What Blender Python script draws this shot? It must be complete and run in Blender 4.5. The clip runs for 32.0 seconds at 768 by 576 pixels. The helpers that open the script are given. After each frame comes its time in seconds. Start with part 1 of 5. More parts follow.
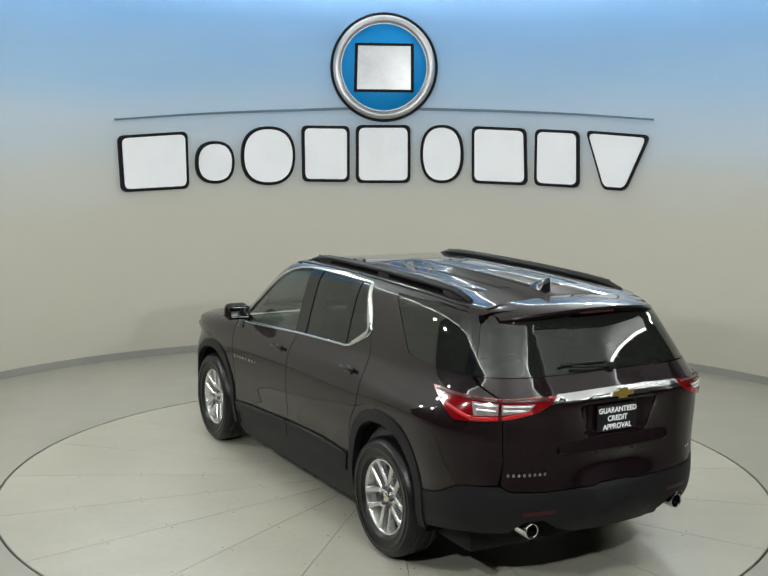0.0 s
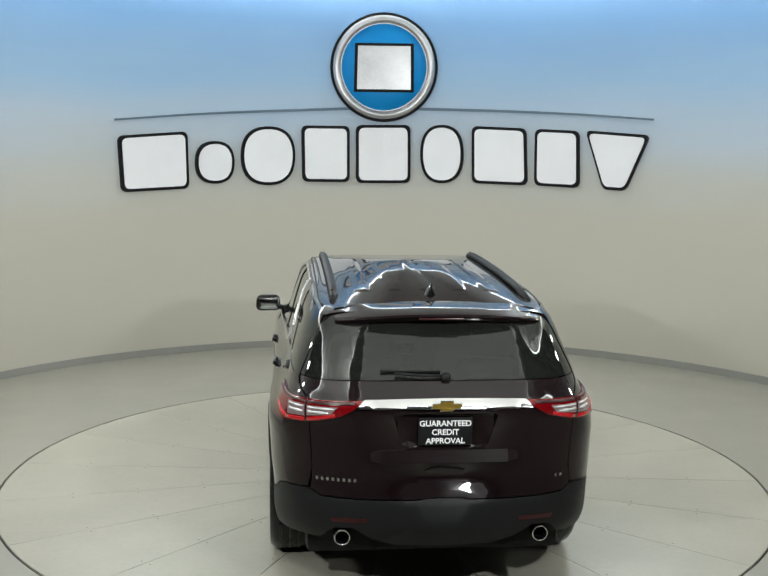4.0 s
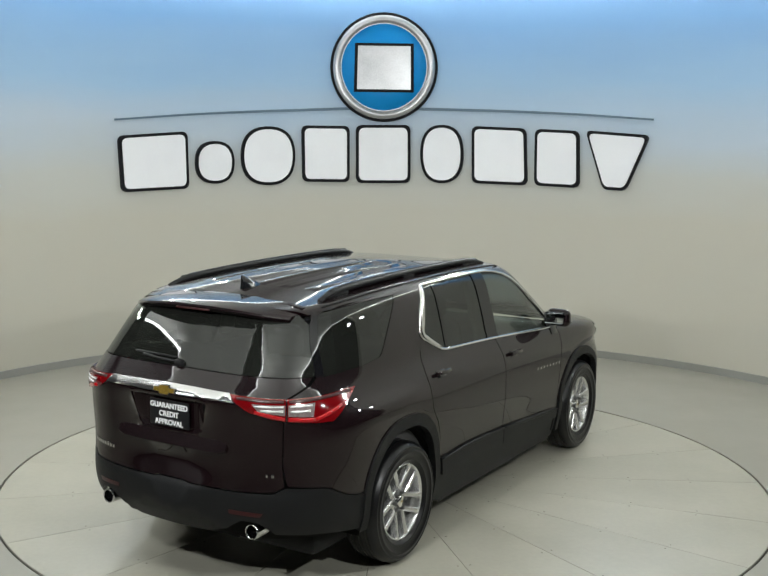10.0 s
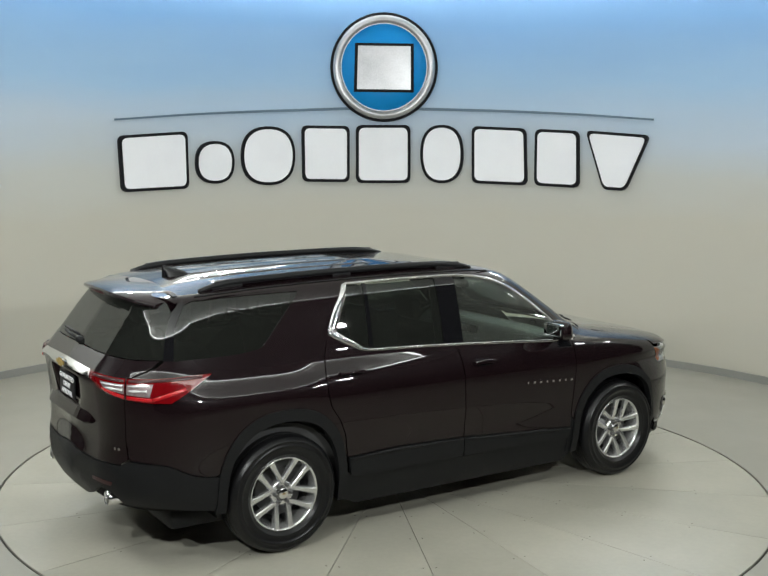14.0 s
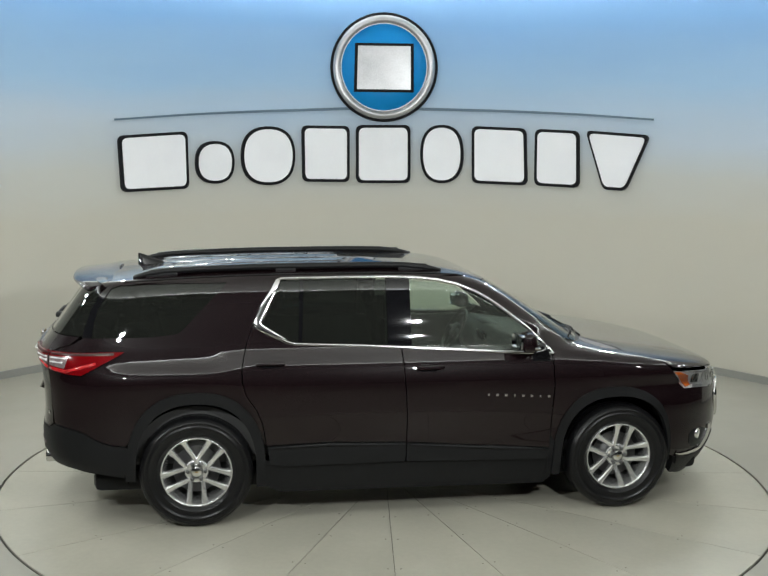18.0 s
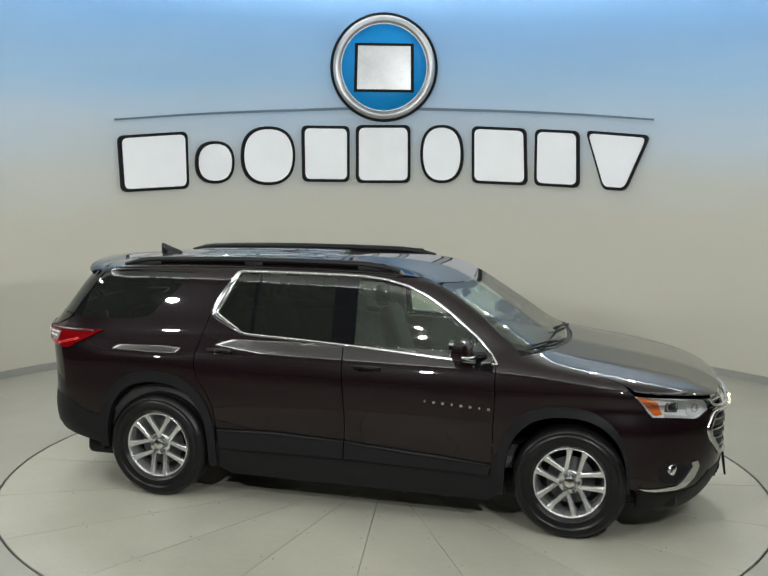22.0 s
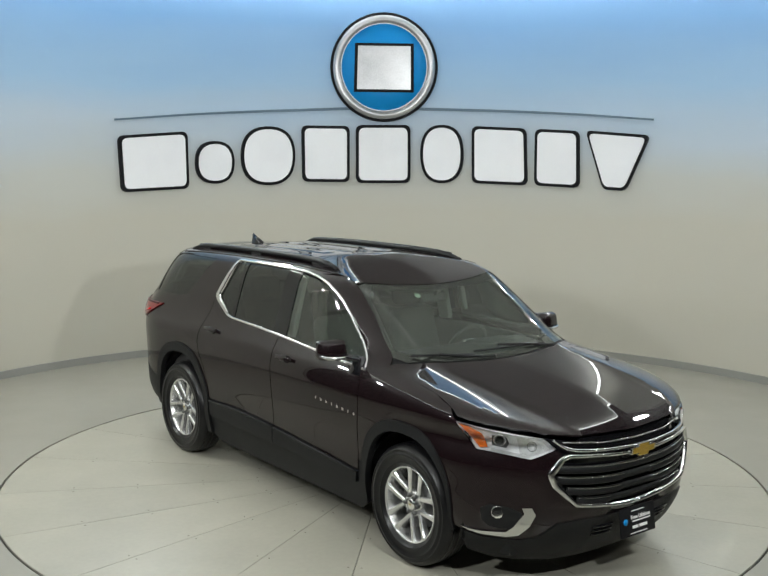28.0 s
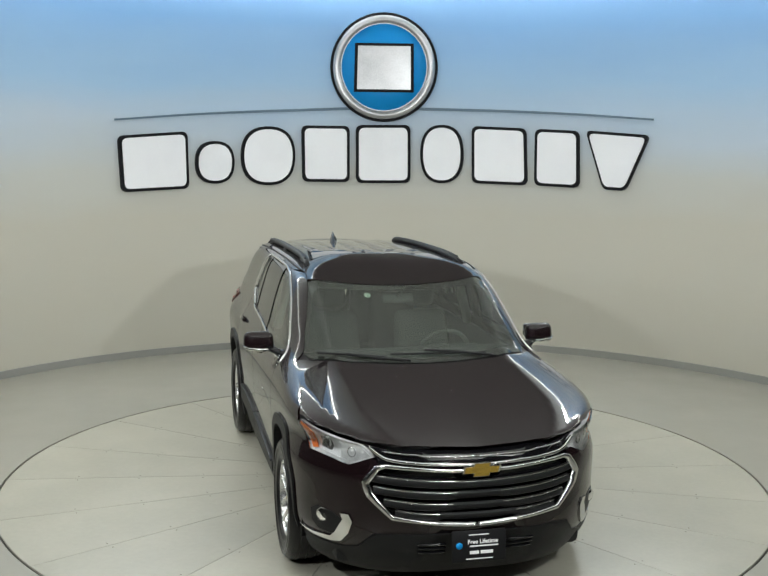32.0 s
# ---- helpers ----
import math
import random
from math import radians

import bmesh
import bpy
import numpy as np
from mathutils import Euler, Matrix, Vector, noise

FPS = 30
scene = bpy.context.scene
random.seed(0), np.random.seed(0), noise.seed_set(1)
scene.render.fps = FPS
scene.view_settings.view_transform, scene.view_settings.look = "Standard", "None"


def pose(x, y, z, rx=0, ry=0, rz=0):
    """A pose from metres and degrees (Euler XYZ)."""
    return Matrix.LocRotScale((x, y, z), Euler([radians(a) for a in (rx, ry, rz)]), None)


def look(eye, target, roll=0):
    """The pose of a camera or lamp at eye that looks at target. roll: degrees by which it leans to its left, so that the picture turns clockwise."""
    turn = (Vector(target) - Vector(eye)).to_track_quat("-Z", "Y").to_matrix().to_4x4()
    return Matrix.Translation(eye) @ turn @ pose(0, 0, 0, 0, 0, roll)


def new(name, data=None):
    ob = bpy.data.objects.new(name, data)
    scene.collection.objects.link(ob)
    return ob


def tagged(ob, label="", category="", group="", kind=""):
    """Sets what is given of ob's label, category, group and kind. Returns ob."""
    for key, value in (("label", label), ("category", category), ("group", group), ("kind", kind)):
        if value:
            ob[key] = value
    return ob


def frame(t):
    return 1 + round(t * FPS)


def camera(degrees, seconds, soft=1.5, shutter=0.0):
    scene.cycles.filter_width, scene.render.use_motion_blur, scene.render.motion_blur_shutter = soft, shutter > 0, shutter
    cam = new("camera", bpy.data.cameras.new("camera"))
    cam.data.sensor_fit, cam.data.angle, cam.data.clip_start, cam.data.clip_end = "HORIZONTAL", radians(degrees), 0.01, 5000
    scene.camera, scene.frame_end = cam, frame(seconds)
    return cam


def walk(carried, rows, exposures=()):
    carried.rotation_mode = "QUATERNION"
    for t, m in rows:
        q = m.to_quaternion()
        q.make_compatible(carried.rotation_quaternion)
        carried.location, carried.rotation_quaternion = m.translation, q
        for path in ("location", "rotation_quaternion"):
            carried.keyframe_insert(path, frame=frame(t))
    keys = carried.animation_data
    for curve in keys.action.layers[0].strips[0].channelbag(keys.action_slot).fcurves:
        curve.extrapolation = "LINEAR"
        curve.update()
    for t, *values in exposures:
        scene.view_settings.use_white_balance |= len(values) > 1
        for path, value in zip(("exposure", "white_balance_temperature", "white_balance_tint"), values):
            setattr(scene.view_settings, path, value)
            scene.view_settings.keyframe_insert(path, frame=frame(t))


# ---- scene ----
cam = camera(40.24, 32.0)
EYE = Vector((0.0, -8.2855, 2.655))
PAN, TILT, ROLL = -0.00330, 0.13630, 0.669
AHEAD = Vector((math.sin(PAN) * math.cos(TILT), math.cos(PAN) * math.cos(TILT), -math.sin(TILT)))
walk(cam, [(0.0, look(EYE, EYE + AHEAD, ROLL)), (32.0, look(EYE, EYE + AHEAD, ROLL))], exposures=[(0.0, 0.0), (32.0, 0.0)])

from mathutils.geometry import delaunay_2d_cdt

# ---- world and lamps ----
world = bpy.data.worlds.new("world")
scene.world = world
world.use_nodes = True
world.node_tree.nodes["Background"].inputs[0].default_value = (0.5, 0.52, 0.5, 1)
world.node_tree.nodes["Background"].inputs[1].default_value = 0.15


def lamp(eye, target, watts, size, spread=130, tint=(0.962, 1.0, 0.985)):
    data = bpy.data.lights.new("spot_lamp", "AREA")
    data.shape, data.size, data.energy, data.color, data.spread = "DISK", size, watts, tint, radians(spread)
    ob = new("spot_lamp", data)
    ob.matrix_world = look(eye, target)
    return ob


# a ring of paired spot lamps: over the back wall, at the sides, and low beside the camera
for x, y, z, watts in ((-3.42, 3.25, 4.58, 25), (-2.85, 3.8, 4.58, 25), (3.42, 3.25, 4.58, 31), (2.85, 3.8, 4.58, 31),
                       (-5.0, -0.2, 3.3, 19), (-4.95, 0.5, 3.3, 19), (5.0, -0.2, 3.3, 7), (4.95, 0.5, 3.3, 7)):
    lamp((x, y, z), (x * 0.12, y * 0.12, 0.5), watts, 0.15)
for x, y, z, watts in ((-4.3, -3.3, 3.0, 66), (4.3, -3.3, 3.0, 27), (-1.95, -5.3, 3.1, 132), (1.95, -5.3, 3.1, 138)):
    lamp((x, y, z), (x * -0.2, 4.0, 5.3), watts, 0.15, 180)


# ---- materials ----
def material(name, colour, rough=0.5, metal=0.0, coat=0.0, vary=0.0, scale=6.0, bump=0.0, fine=60.0, spec=0.5, rough_vary=0.0):
    """A principled surface with stains at one scale and grain at another."""
    m = bpy.data.materials.new(name)
    m.use_nodes = True
    nodes, links = m.node_tree.nodes, m.node_tree.links
    b = nodes["Principled BSDF"]
    b.inputs["Base Color"].default_value = (*colour, 1)
    b.inputs["Roughness"].default_value, b.inputs["Metallic"].default_value = rough, metal
    b.inputs["Coat Weight"].default_value, b.inputs["Coat Roughness"].default_value = coat, 0.022
    b.inputs["Specular IOR Level"].default_value, b.inputs["Coat IOR"].default_value = spec, 1.43
    if vary or bump or rough_vary:
        at = nodes.new("ShaderNodeTexCoord")
        big, small = nodes.new("ShaderNodeTexNoise"), nodes.new("ShaderNodeTexNoise")
        big.inputs["Scale"].default_value, small.inputs["Scale"].default_value = scale, fine
        big.inputs["Detail"].default_value, small.inputs["Detail"].default_value = 5, 3
        shift, pick = nodes.new("ShaderNodeVectorMath"), nodes.new("ShaderNodeObjectInfo")
        shift.operation = "MULTIPLY_ADD"
        shift.inputs[0].default_value = (37.0, 21.0, 13.0)
        links.new(pick.outputs["Random"], shift.inputs[1])
        links.new(at.outputs["Object"], shift.inputs[2])
        for n in (big, small):
            links.new(shift.outputs[0], n.inputs["Vector"])
        if vary:
            add = nodes.new("ShaderNodeMath")
            add.operation = "MULTIPLY_ADD"
            add.inputs[1].default_value = 0.35
            links.new(small.outputs["Fac"], add.inputs[0])
            links.new(big.outputs["Fac"], add.inputs[2])
            ramp = nodes.new("ShaderNodeMapRange")
            ramp.inputs["From Min"].default_value, ramp.inputs["From Max"].default_value = 0.25, 1.1
            ramp.inputs["To Min"].default_value, ramp.inputs["To Max"].default_value = 1 - vary, 1 + vary
            links.new(add.outputs[0], ramp.inputs["Value"])
            mul = nodes.new("ShaderNodeVectorMath")
            mul.operation = "SCALE"
            mul.inputs[0].default_value = colour
            links.new(ramp.outputs[0], mul.inputs["Scale"])
            links.new(mul.outputs[0], b.inputs["Base Color"])
        if rough_vary:
            rr = nodes.new("ShaderNodeMapRange")
            rr.inputs["From Min"].default_value, rr.inputs["From Max"].default_value = 0.3, 0.7
            rr.inputs["To Min"].default_value, rr.inputs["To Max"].default_value = rough - rough_vary, rough + rough_vary
            links.new(big.outputs["Fac"], rr.inputs["Value"])
            links.new(rr.outputs[0], b.inputs["Roughness"])
        if bump:
            bp = nodes.new("ShaderNodeBump")
            bp.inputs["Strength"].default_value, bp.inputs["Distance"].default_value = bump, 0.004
            links.new(small.outputs["Fac"], bp.inputs["Height"])
            links.new(bp.outputs[0], b.inputs["Normal"])
    return m


def glass(name, tint, gloss=1.0, haze=0.0):
    """Clear or tinted pane: light passes, the surface mirrors by its angle, and a little painted haze greys it."""
    m = bpy.data.materials.new(name)
    m.use_nodes = True
    nodes, links = m.node_tree.nodes, m.node_tree.links
    nodes.remove(nodes["Principled BSDF"])
    clear, shine, mix, fres = (nodes.new("ShaderNode" + k) for k in ("BsdfTransparent", "BsdfGlossy", "MixShader", "Fresnel"))
    clear.inputs[0].default_value = (*tint, 1)
    shine.inputs["Roughness"].default_value = 0.02
    shine.inputs["Color"].default_value = (gloss, gloss, gloss, 1)
    fres.inputs["IOR"].default_value = 1.5
    links.new(fres.outputs[0], mix.inputs[0])
    # pale diffuse share, painted in for the room's soft reflection on the pane
    hazed, haze_bsdf = nodes.new("ShaderNodeMixShader"), nodes.new("ShaderNodeBsdfDiffuse")
    hazed.inputs[0].default_value = haze
    haze_bsdf.inputs[0].default_value = (0.62, 0.66, 0.57, 1)
    links.new(clear.outputs[0], hazed.inputs[1])
    links.new(haze_bsdf.outputs[0], hazed.inputs[2])
    links.new(hazed.outputs[0], mix.inputs[1])
    links.new(shine.outputs[0], mix.inputs[2])
    links.new(mix.outputs[0], nodes["Material Output"].inputs[0])
    return m


def wall_paint():
    """Warm grey wall that turns into a painted pale sky with soft clouds above."""
    m = bpy.data.materials.new("mural_wall")
    m.use_nodes = True
    nodes, links = m.node_tree.nodes, m.node_tree.links
    b = nodes["Principled BSDF"]
    b.inputs["Roughness"].default_value = 0.55
    at, sep = nodes.new("ShaderNodeTexCoord"), nodes.new("ShaderNodeSeparateXYZ")
    links.new(at.outputs["Object"], sep.inputs[0])
    cloud, stretch = nodes.new("ShaderNodeTexNoise"), nodes.new("ShaderNodeMapping")
    stretch.inputs["Scale"].default_value = (0.28, 0.28, 1.5)
    links.new(at.outputs["Object"], stretch.inputs[0])
    links.new(stretch.outputs[0], cloud.inputs["Vector"])
    cloud.inputs["Scale"].default_value, cloud.inputs["Detail"].default_value = 1.6, 4
    add = nodes.new("ShaderNodeMath")
    add.operation = "MULTIPLY_ADD"
    add.inputs[1].default_value = 0.45
    links.new(cloud.outputs["Fac"], add.inputs[0])
    links.new(sep.outputs["Z"], add.inputs[2])
    ramp = nodes.new("ShaderNodeValToRGB")
    to = nodes.new("ShaderNodeMapRange")
    to.inputs["From Min"].default_value, to.inputs["From Max"].default_value = 0.20, 5.10
    links.new(add.outputs[0], to.inputs["Value"])
    links.new(to.outputs[0], ramp.inputs[0])
    stops = ((0.0, (0.50, 0.48, 0.41)), (0.36, (0.51, 0.49, 0.42)), (0.47, (0.52, 0.53, 0.50)), (0.58, (0.485, 0.565, 0.65)), (0.70, (0.34, 0.515, 0.715)), (0.86, (0.22, 0.42, 0.71)))
    ramp.color_ramp.elements[0].position, ramp.color_ramp.elements[0].color = stops[0][0], (*stops[0][1], 1)
    ramp.color_ramp.elements[1].position, ramp.color_ramp.elements[1].color = stops[-1][0], (*stops[-1][1], 1)
    for p, colour in stops[1:-1]:
        e = ramp.color_ramp.elements.new(p)
        e.color = (*colour, 1)
    # painted sky fades above and sideways, unseen, to added pale that keeps reflections grey
    side, high, most, blend = nodes.new("ShaderNodeMapRange"), nodes.new("ShaderNodeMapRange"), nodes.new("ShaderNodeMath"), nodes.new("ShaderNodeMix")
    side.inputs["From Min"].default_value, side.inputs["From Max"].default_value = 3.0, 2.6
    high.inputs["From Min"].default_value, high.inputs["From Max"].default_value = 4.58, 4.72
    links.new(sep.outputs["Y"], side.inputs["Value"])
    links.new(sep.outputs["Z"], high.inputs["Value"])
    most.operation = "MAXIMUM"
    links.new(side.outputs[0], most.inputs[0])
    links.new(high.outputs[0], most.inputs[1])
    blend.data_type = "RGBA"
    links.new(most.outputs[0], blend.inputs[0])
    links.new(ramp.outputs[0], blend.inputs[6])
    blend.inputs[7].default_value = (0.53, 0.52, 0.46, 1)
    links.new(blend.outputs[2], b.inputs["Base Color"])
    grain, bp = nodes.new("ShaderNodeTexNoise"), nodes.new("ShaderNodeBump")
    grain.inputs["Scale"].default_value = 3.0
    bp.inputs["Strength"].default_value, bp.inputs["Distance"].default_value = 0.05, 0.02
    links.new(grain.outputs["Fac"], bp.inputs["Height"])
    links.new(bp.outputs[0], b.inputs["Normal"])
    return m


def glow(name, colour, strength):
    m = bpy.data.materials.new(name)
    m.use_nodes = True
    b = m.node_tree.nodes["Principled BSDF"]
    b.inputs["Emission Color"].default_value, b.inputs["Emission Strength"].default_value = (*colour, 1), strength
    return m


LED = glow("led_ring", (0.95, 1.0, 0.98), 29.0)
WALL = wall_paint()
FLOOR = material("studio_floor", (0.285, 0.275, 0.233), 0.38, vary=0.07, scale=1.3, bump=0.06, fine=35, rough_vary=0.08)
TABLE = material("turntable_panel", (0.36, 0.347, 0.288), 0.33, vary=0.17, scale=1.5, bump=0.05, fine=28, rough_vary=0.015)
GAP = material("dark_gap", (0.11, 0.107, 0.095), 0.8, vary=0.2)
SCREW = material("screw_steel", (0.22, 0.21, 0.18), 0.5, metal=0.6)
BASE = material("baseboard_grey", (0.27, 0.27, 0.25), 0.5, vary=0.06, scale=3)
CANOPY = material("canopy_white", (0.84, 0.84, 0.81), 0.8, vary=0.06)
DRAPE = material("black_drape", (0.018, 0.018, 0.019), 0.9, spec=0.1, vary=0.3, scale=3)
PAINT = material("black_cherry_paint", (0.0066, 0.0028, 0.0036), 0.38, metal=0.0, coat=1.0, spec=0.06, vary=0.1, scale=3, fine=900)
CLAD = material("black_plastic", (0.0085, 0.0087, 0.0092), 0.48, spec=0.2, vary=0.12, scale=8, bump=0.15, fine=500)
GLOSSBLACK = material("gloss_black", (0.006, 0.006, 0.007), 0.035, coat=0.0, vary=0.1)
RUBBER = material("tyre_rubber", (0.0055, 0.0055, 0.006), 0.30, spec=0.3, vary=0.15, scale=10, bump=0.2, fine=180)
CHROME = material("chrome", (0.68, 0.68, 0.675), 0.15, metal=1.0, vary=0.04, scale=10)
ALLOY = material("machined_alloy", (0.66, 0.66, 0.655), 0.27, metal=0.85, vary=0.06, scale=14)
MIRROR = material("mirror_glass", (0.55, 0.58, 0.60), 0.02, metal=1.0, vary=0.02)
DARKMETAL = material("brake_steel", (0.12, 0.12, 0.12), 0.45, metal=0.8, vary=0.2)
GOLD = material("gold_badge", (0.62, 0.42, 0.08), 0.22, metal=0.8, vary=0.08, scale=20)
REDGLOW = material("red_light_guide", (0.42, 0.006, 0.010), 0.2, coat=1.0, vary=0.2, scale=40)
WELL = material("wheel_well_black", (0.005, 0.005, 0.005), 0.8, spec=0.1, vary=0.2, scale=9)
REDLENS = material("red_lens", (0.135, 0.0015, 0.003), 0.12, coat=0.6, vary=0.12, scale=25)
WHITELENS = material("clear_reflector", (0.90, 0.90, 0.90), 0.16, metal=0.45, vary=0.25, scale=30)
DARKRED = material("dark_red_reflector", (0.03, 0.002, 0.003), 0.3, vary=0.15, scale=30)
TAILBAND = material("tail_clear_band", (0.40, 0.32, 0.32), 0.2, metal=0.6, vary=0.5, scale=45)
AMBER = material("amber_lens", (0.85, 0.20, 0.03), 0.15, coat=1.0, vary=0.12, scale=25)
CABIN = material("cabin_trim", (0.055, 0.055, 0.054), 0.6, vary=0.15, scale=5, bump=0.15, fine=300)
SEAT = material("grey_seat_cloth", (0.032, 0.033, 0.031), 0.8, vary=0.15, scale=6, bump=0.3, fine=260)
LINER = material("headliner", (0.26, 0.26, 0.245), 0.9, vary=0.06)
WHITEPAINT = material("white_letter", (0.88, 0.88, 0.88), 0.5, vary=0.03)
PLATEBLACK = material("placard_black", (0.008, 0.008, 0.009), 0.5, spec=0.2, vary=0.1)
HOUSING = material("lamp_housing", (0.85, 0.85, 0.86), 0.18, metal=0.15, vary=0.2, scale=20)
GLASS = glass("clear_glass", (0.70, 0.80, 0.73), haze=0.045)
DARKGLASS = glass("privacy_glass", (0.055, 0.068, 0.064), haze=0.016)
LENS = glass("lamp_lens", (0.93, 0.94, 0.94))


# ---- mesh helpers ----
def part(name, verts, faces, mat, parent=None, label="", normals=None, smooth=True):
    me = bpy.data.meshes.new(name)
    me.from_pydata([tuple(v) for v in verts], [], [tuple(f) for f in faces])
    me.materials.append(mat)
    if smooth:
        me.polygons.foreach_set("use_smooth", [True] * len(me.polygons))
    if normals is not None:
        me.normals_split_custom_set_from_vertices([tuple(n) for n in normals])
    ob = new(name, me)
    ob.parent = parent
    return tagged(ob, label) if label else ob


def bm_part(name, bm, mat, parent=None, label="", smooth=True):
    bmesh.ops.recalc_face_normals(bm, faces=bm.faces)
    me = bpy.data.meshes.new(name)
    bm.to_mesh(me)
    bm.free()
    me.materials.append(mat)
    if smooth:
        me.polygons.foreach_set("use_smooth", [True] * len(me.polygons))
        me.set_sharp_from_angle(angle=radians(38))
    ob = new(name, me)
    ob.parent = parent
    return tagged(ob, label) if label else ob


def box(bm, size, at=(0, 0, 0), bevel=0.0, turn=(0, 0, 0), segments=2, taper=None):
    made = bmesh.ops.create_cube(bm, size=1.0)["verts"]
    for v in made:
        v.co = Vector((v.co.x * size[0], v.co.y * size[1], v.co.z * size[2]))
        if taper and v.co.z > 0:
            v.co.x *= taper[0]
            v.co.y *= taper[1]
    if bevel:
        edges = list({e for v in made for e in v.link_edges})
        out = bmesh.ops.bevel(bm, geom=edges, offset=bevel, segments=segments, affect="EDGES", profile=0.5)
        made = list({v for f in out["faces"] for v in f.verts} | {v for v in made if v.is_valid})
    m = pose(*at, *turn)
    for v in made:
        v.co = m @ v.co
    return made


def lathe(profile, n=48, axis="y", arc=360.0, start=0.0, closed=False):
    """Verts and faces of a turned form; profile rows are (radius, along)."""
    verts, faces = [], []
    full = arc >= 360
    count = n if full else n + 1
    for i in range(count):
        a = radians(start + arc * i / n)
        for r, h in profile:
            p = (r * math.cos(a), h, r * math.sin(a)) if axis == "y" else (r * math.cos(a), r * math.sin(a), h)
            verts.append(p)
    k = len(profile)
    for i in range(n):
        j = (i + 1) % count
        for q in range(k if closed else k - 1):
            p = (q + 1) % k
            faces.append((i * k + q, i * k + p, j * k + p, j * k + q))
    return verts, faces


def tube(path, radius, n=8, closed=False, flat=1.0):
    """A round bar along a path of points."""
    pts = [Vector(p) for p in path]
    verts, faces = [], []
    m = len(pts)
    for i, p in enumerate(pts):
        a = pts[(i - 1) % m] if closed or i else p
        b = pts[(i + 1) % m] if closed or i < m - 1 else p
        t = (b - a).normalized()
        side = t.cross(Vector((0, 0, 1)))
        side = side.normalized() if side.length > 1e-4 else Vector((1, 0, 0))
        up = side.cross(t)
        r = radius[i] if isinstance(radius, (list, tuple)) else radius
        for k in range(n):
            c, s = math.cos(2 * math.pi * k / n), math.sin(2 * math.pi * k / n)
            verts.append(p + side * (r * c) + up * (r * s * flat))
    for i in range(m if closed else m - 1):
        j = (i + 1) % m
        for k in range(n):
            q = (k + 1) % n
            faces.append((i * n + k, i * n + q, j * n + q, j * n + k))
    if not closed:
        faces.append(tuple(range(n - 1, -1, -1)))
        faces.append(tuple((m - 1) * n + k for k in range(n)))
    return verts, faces


def merged(*pieces):
    verts, faces = [], []
    for v, f in pieces:
        k = len(verts)
        verts += [tuple(p) for p in v]
        faces += [tuple(i + k for i in q) for q in f]
    return verts, faces


def moved(piece, m):
    return [m @ Vector(p) for p in piece[0]], piece[1]

# ---- the shape of the car's skin: half width at (x, z), x forward, z up, origin on the floor between the axles ----
def spline(pairs):
    """A smooth curve through (u, v) pairs with no overshoot."""
    a = np.array(pairs, float)
    xk, yk = a[:, 0], a[:, 1]
    h, d = np.diff(xk), np.diff(yk) / np.diff(xk)
    m = np.zeros(len(xk))
    m[0], m[-1] = d[0], d[-1]
    for i in range(1, len(xk) - 1):
        if d[i - 1] * d[i] > 0:
            w1, w2 = 2 * h[i] + h[i - 1], h[i] + 2 * h[i - 1]
            m[i] = (w1 + w2) / (w1 / d[i - 1] + w2 / d[i])

    def value(u):
        u = np.clip(np.asarray(u, float), xk[0], xk[-1])
        i = np.clip(np.searchsorted(xk, u) - 1, 0, len(h) - 1)
        t = (u - xk[i]) / h[i]
        return ((2 * t**3 - 3 * t**2 + 1) * yk[i] + (t**3 - 2 * t**2 + t) * h[i] * m[i]
                + (-2 * t**3 + 3 * t**2) * yk[i + 1] + (t**3 - t**2) * h[i] * m[i + 1])
    return value


SIDE = spline([(0.10, 0.86), (0.20, 0.915), (0.32, 0.945), (0.46, 0.965), (0.60, 0.968), (0.80, 0.985), (0.98, 0.990), (1.10, 0.968), (1.18, 0.925),
               (1.25, 0.885), (1.42, 0.838), (1.55, 0.800), (1.65, 0.765), (1.705, 0.728), (1.745, 0.672), (1.765, 0.580), (1.7745, 0.400), (1.7785, 0.2), (1.78, 0.0)])
ROOF = spline([(-2.6, 1.60), (-2.3, 1.69), (-2.0, 1.728), (-1.5, 1.758), (-0.9, 1.775), (-0.3, 1.78), (0.1, 1.775), (0.5, 1.765), (3.0, 1.765)])
NOSE = spline([(0.10, 2.25), (0.20, 2.40), (0.32, 2.49), (0.45, 2.54), (0.60, 2.565), (0.75, 2.568), (0.86, 2.566), (0.94, 2.53), (1.00, 2.46),
               (1.05, 2.34), (1.10, 2.12), (1.15, 1.82), (1.19, 1.54), (1.215, 1.40), (1.26, 1.285), (1.40, 1.06), (1.55, 0.815), (1.65, 0.64), (1.70, 0.53),
               (1.74, 0.38), (1.765, 0.16), (1.785, -0.4)])
NLEN = spline([(0.1, 1.55), (0.9, 1.66), (1.05, 1.5), (1.2, 1.2), (1.3, 1.1), (1.8, 1.0)])
NEXP = spline([(0.1, 3.1), (0.45, 3.3), (0.75, 3.2), (0.90, 3.05), (1.02, 4.0), (1.10, 4.8), (1.18, 5.0), (1.40, 5.6), (1.60, 7.0), (1.72, 8.6), (1.8, 9.0)])
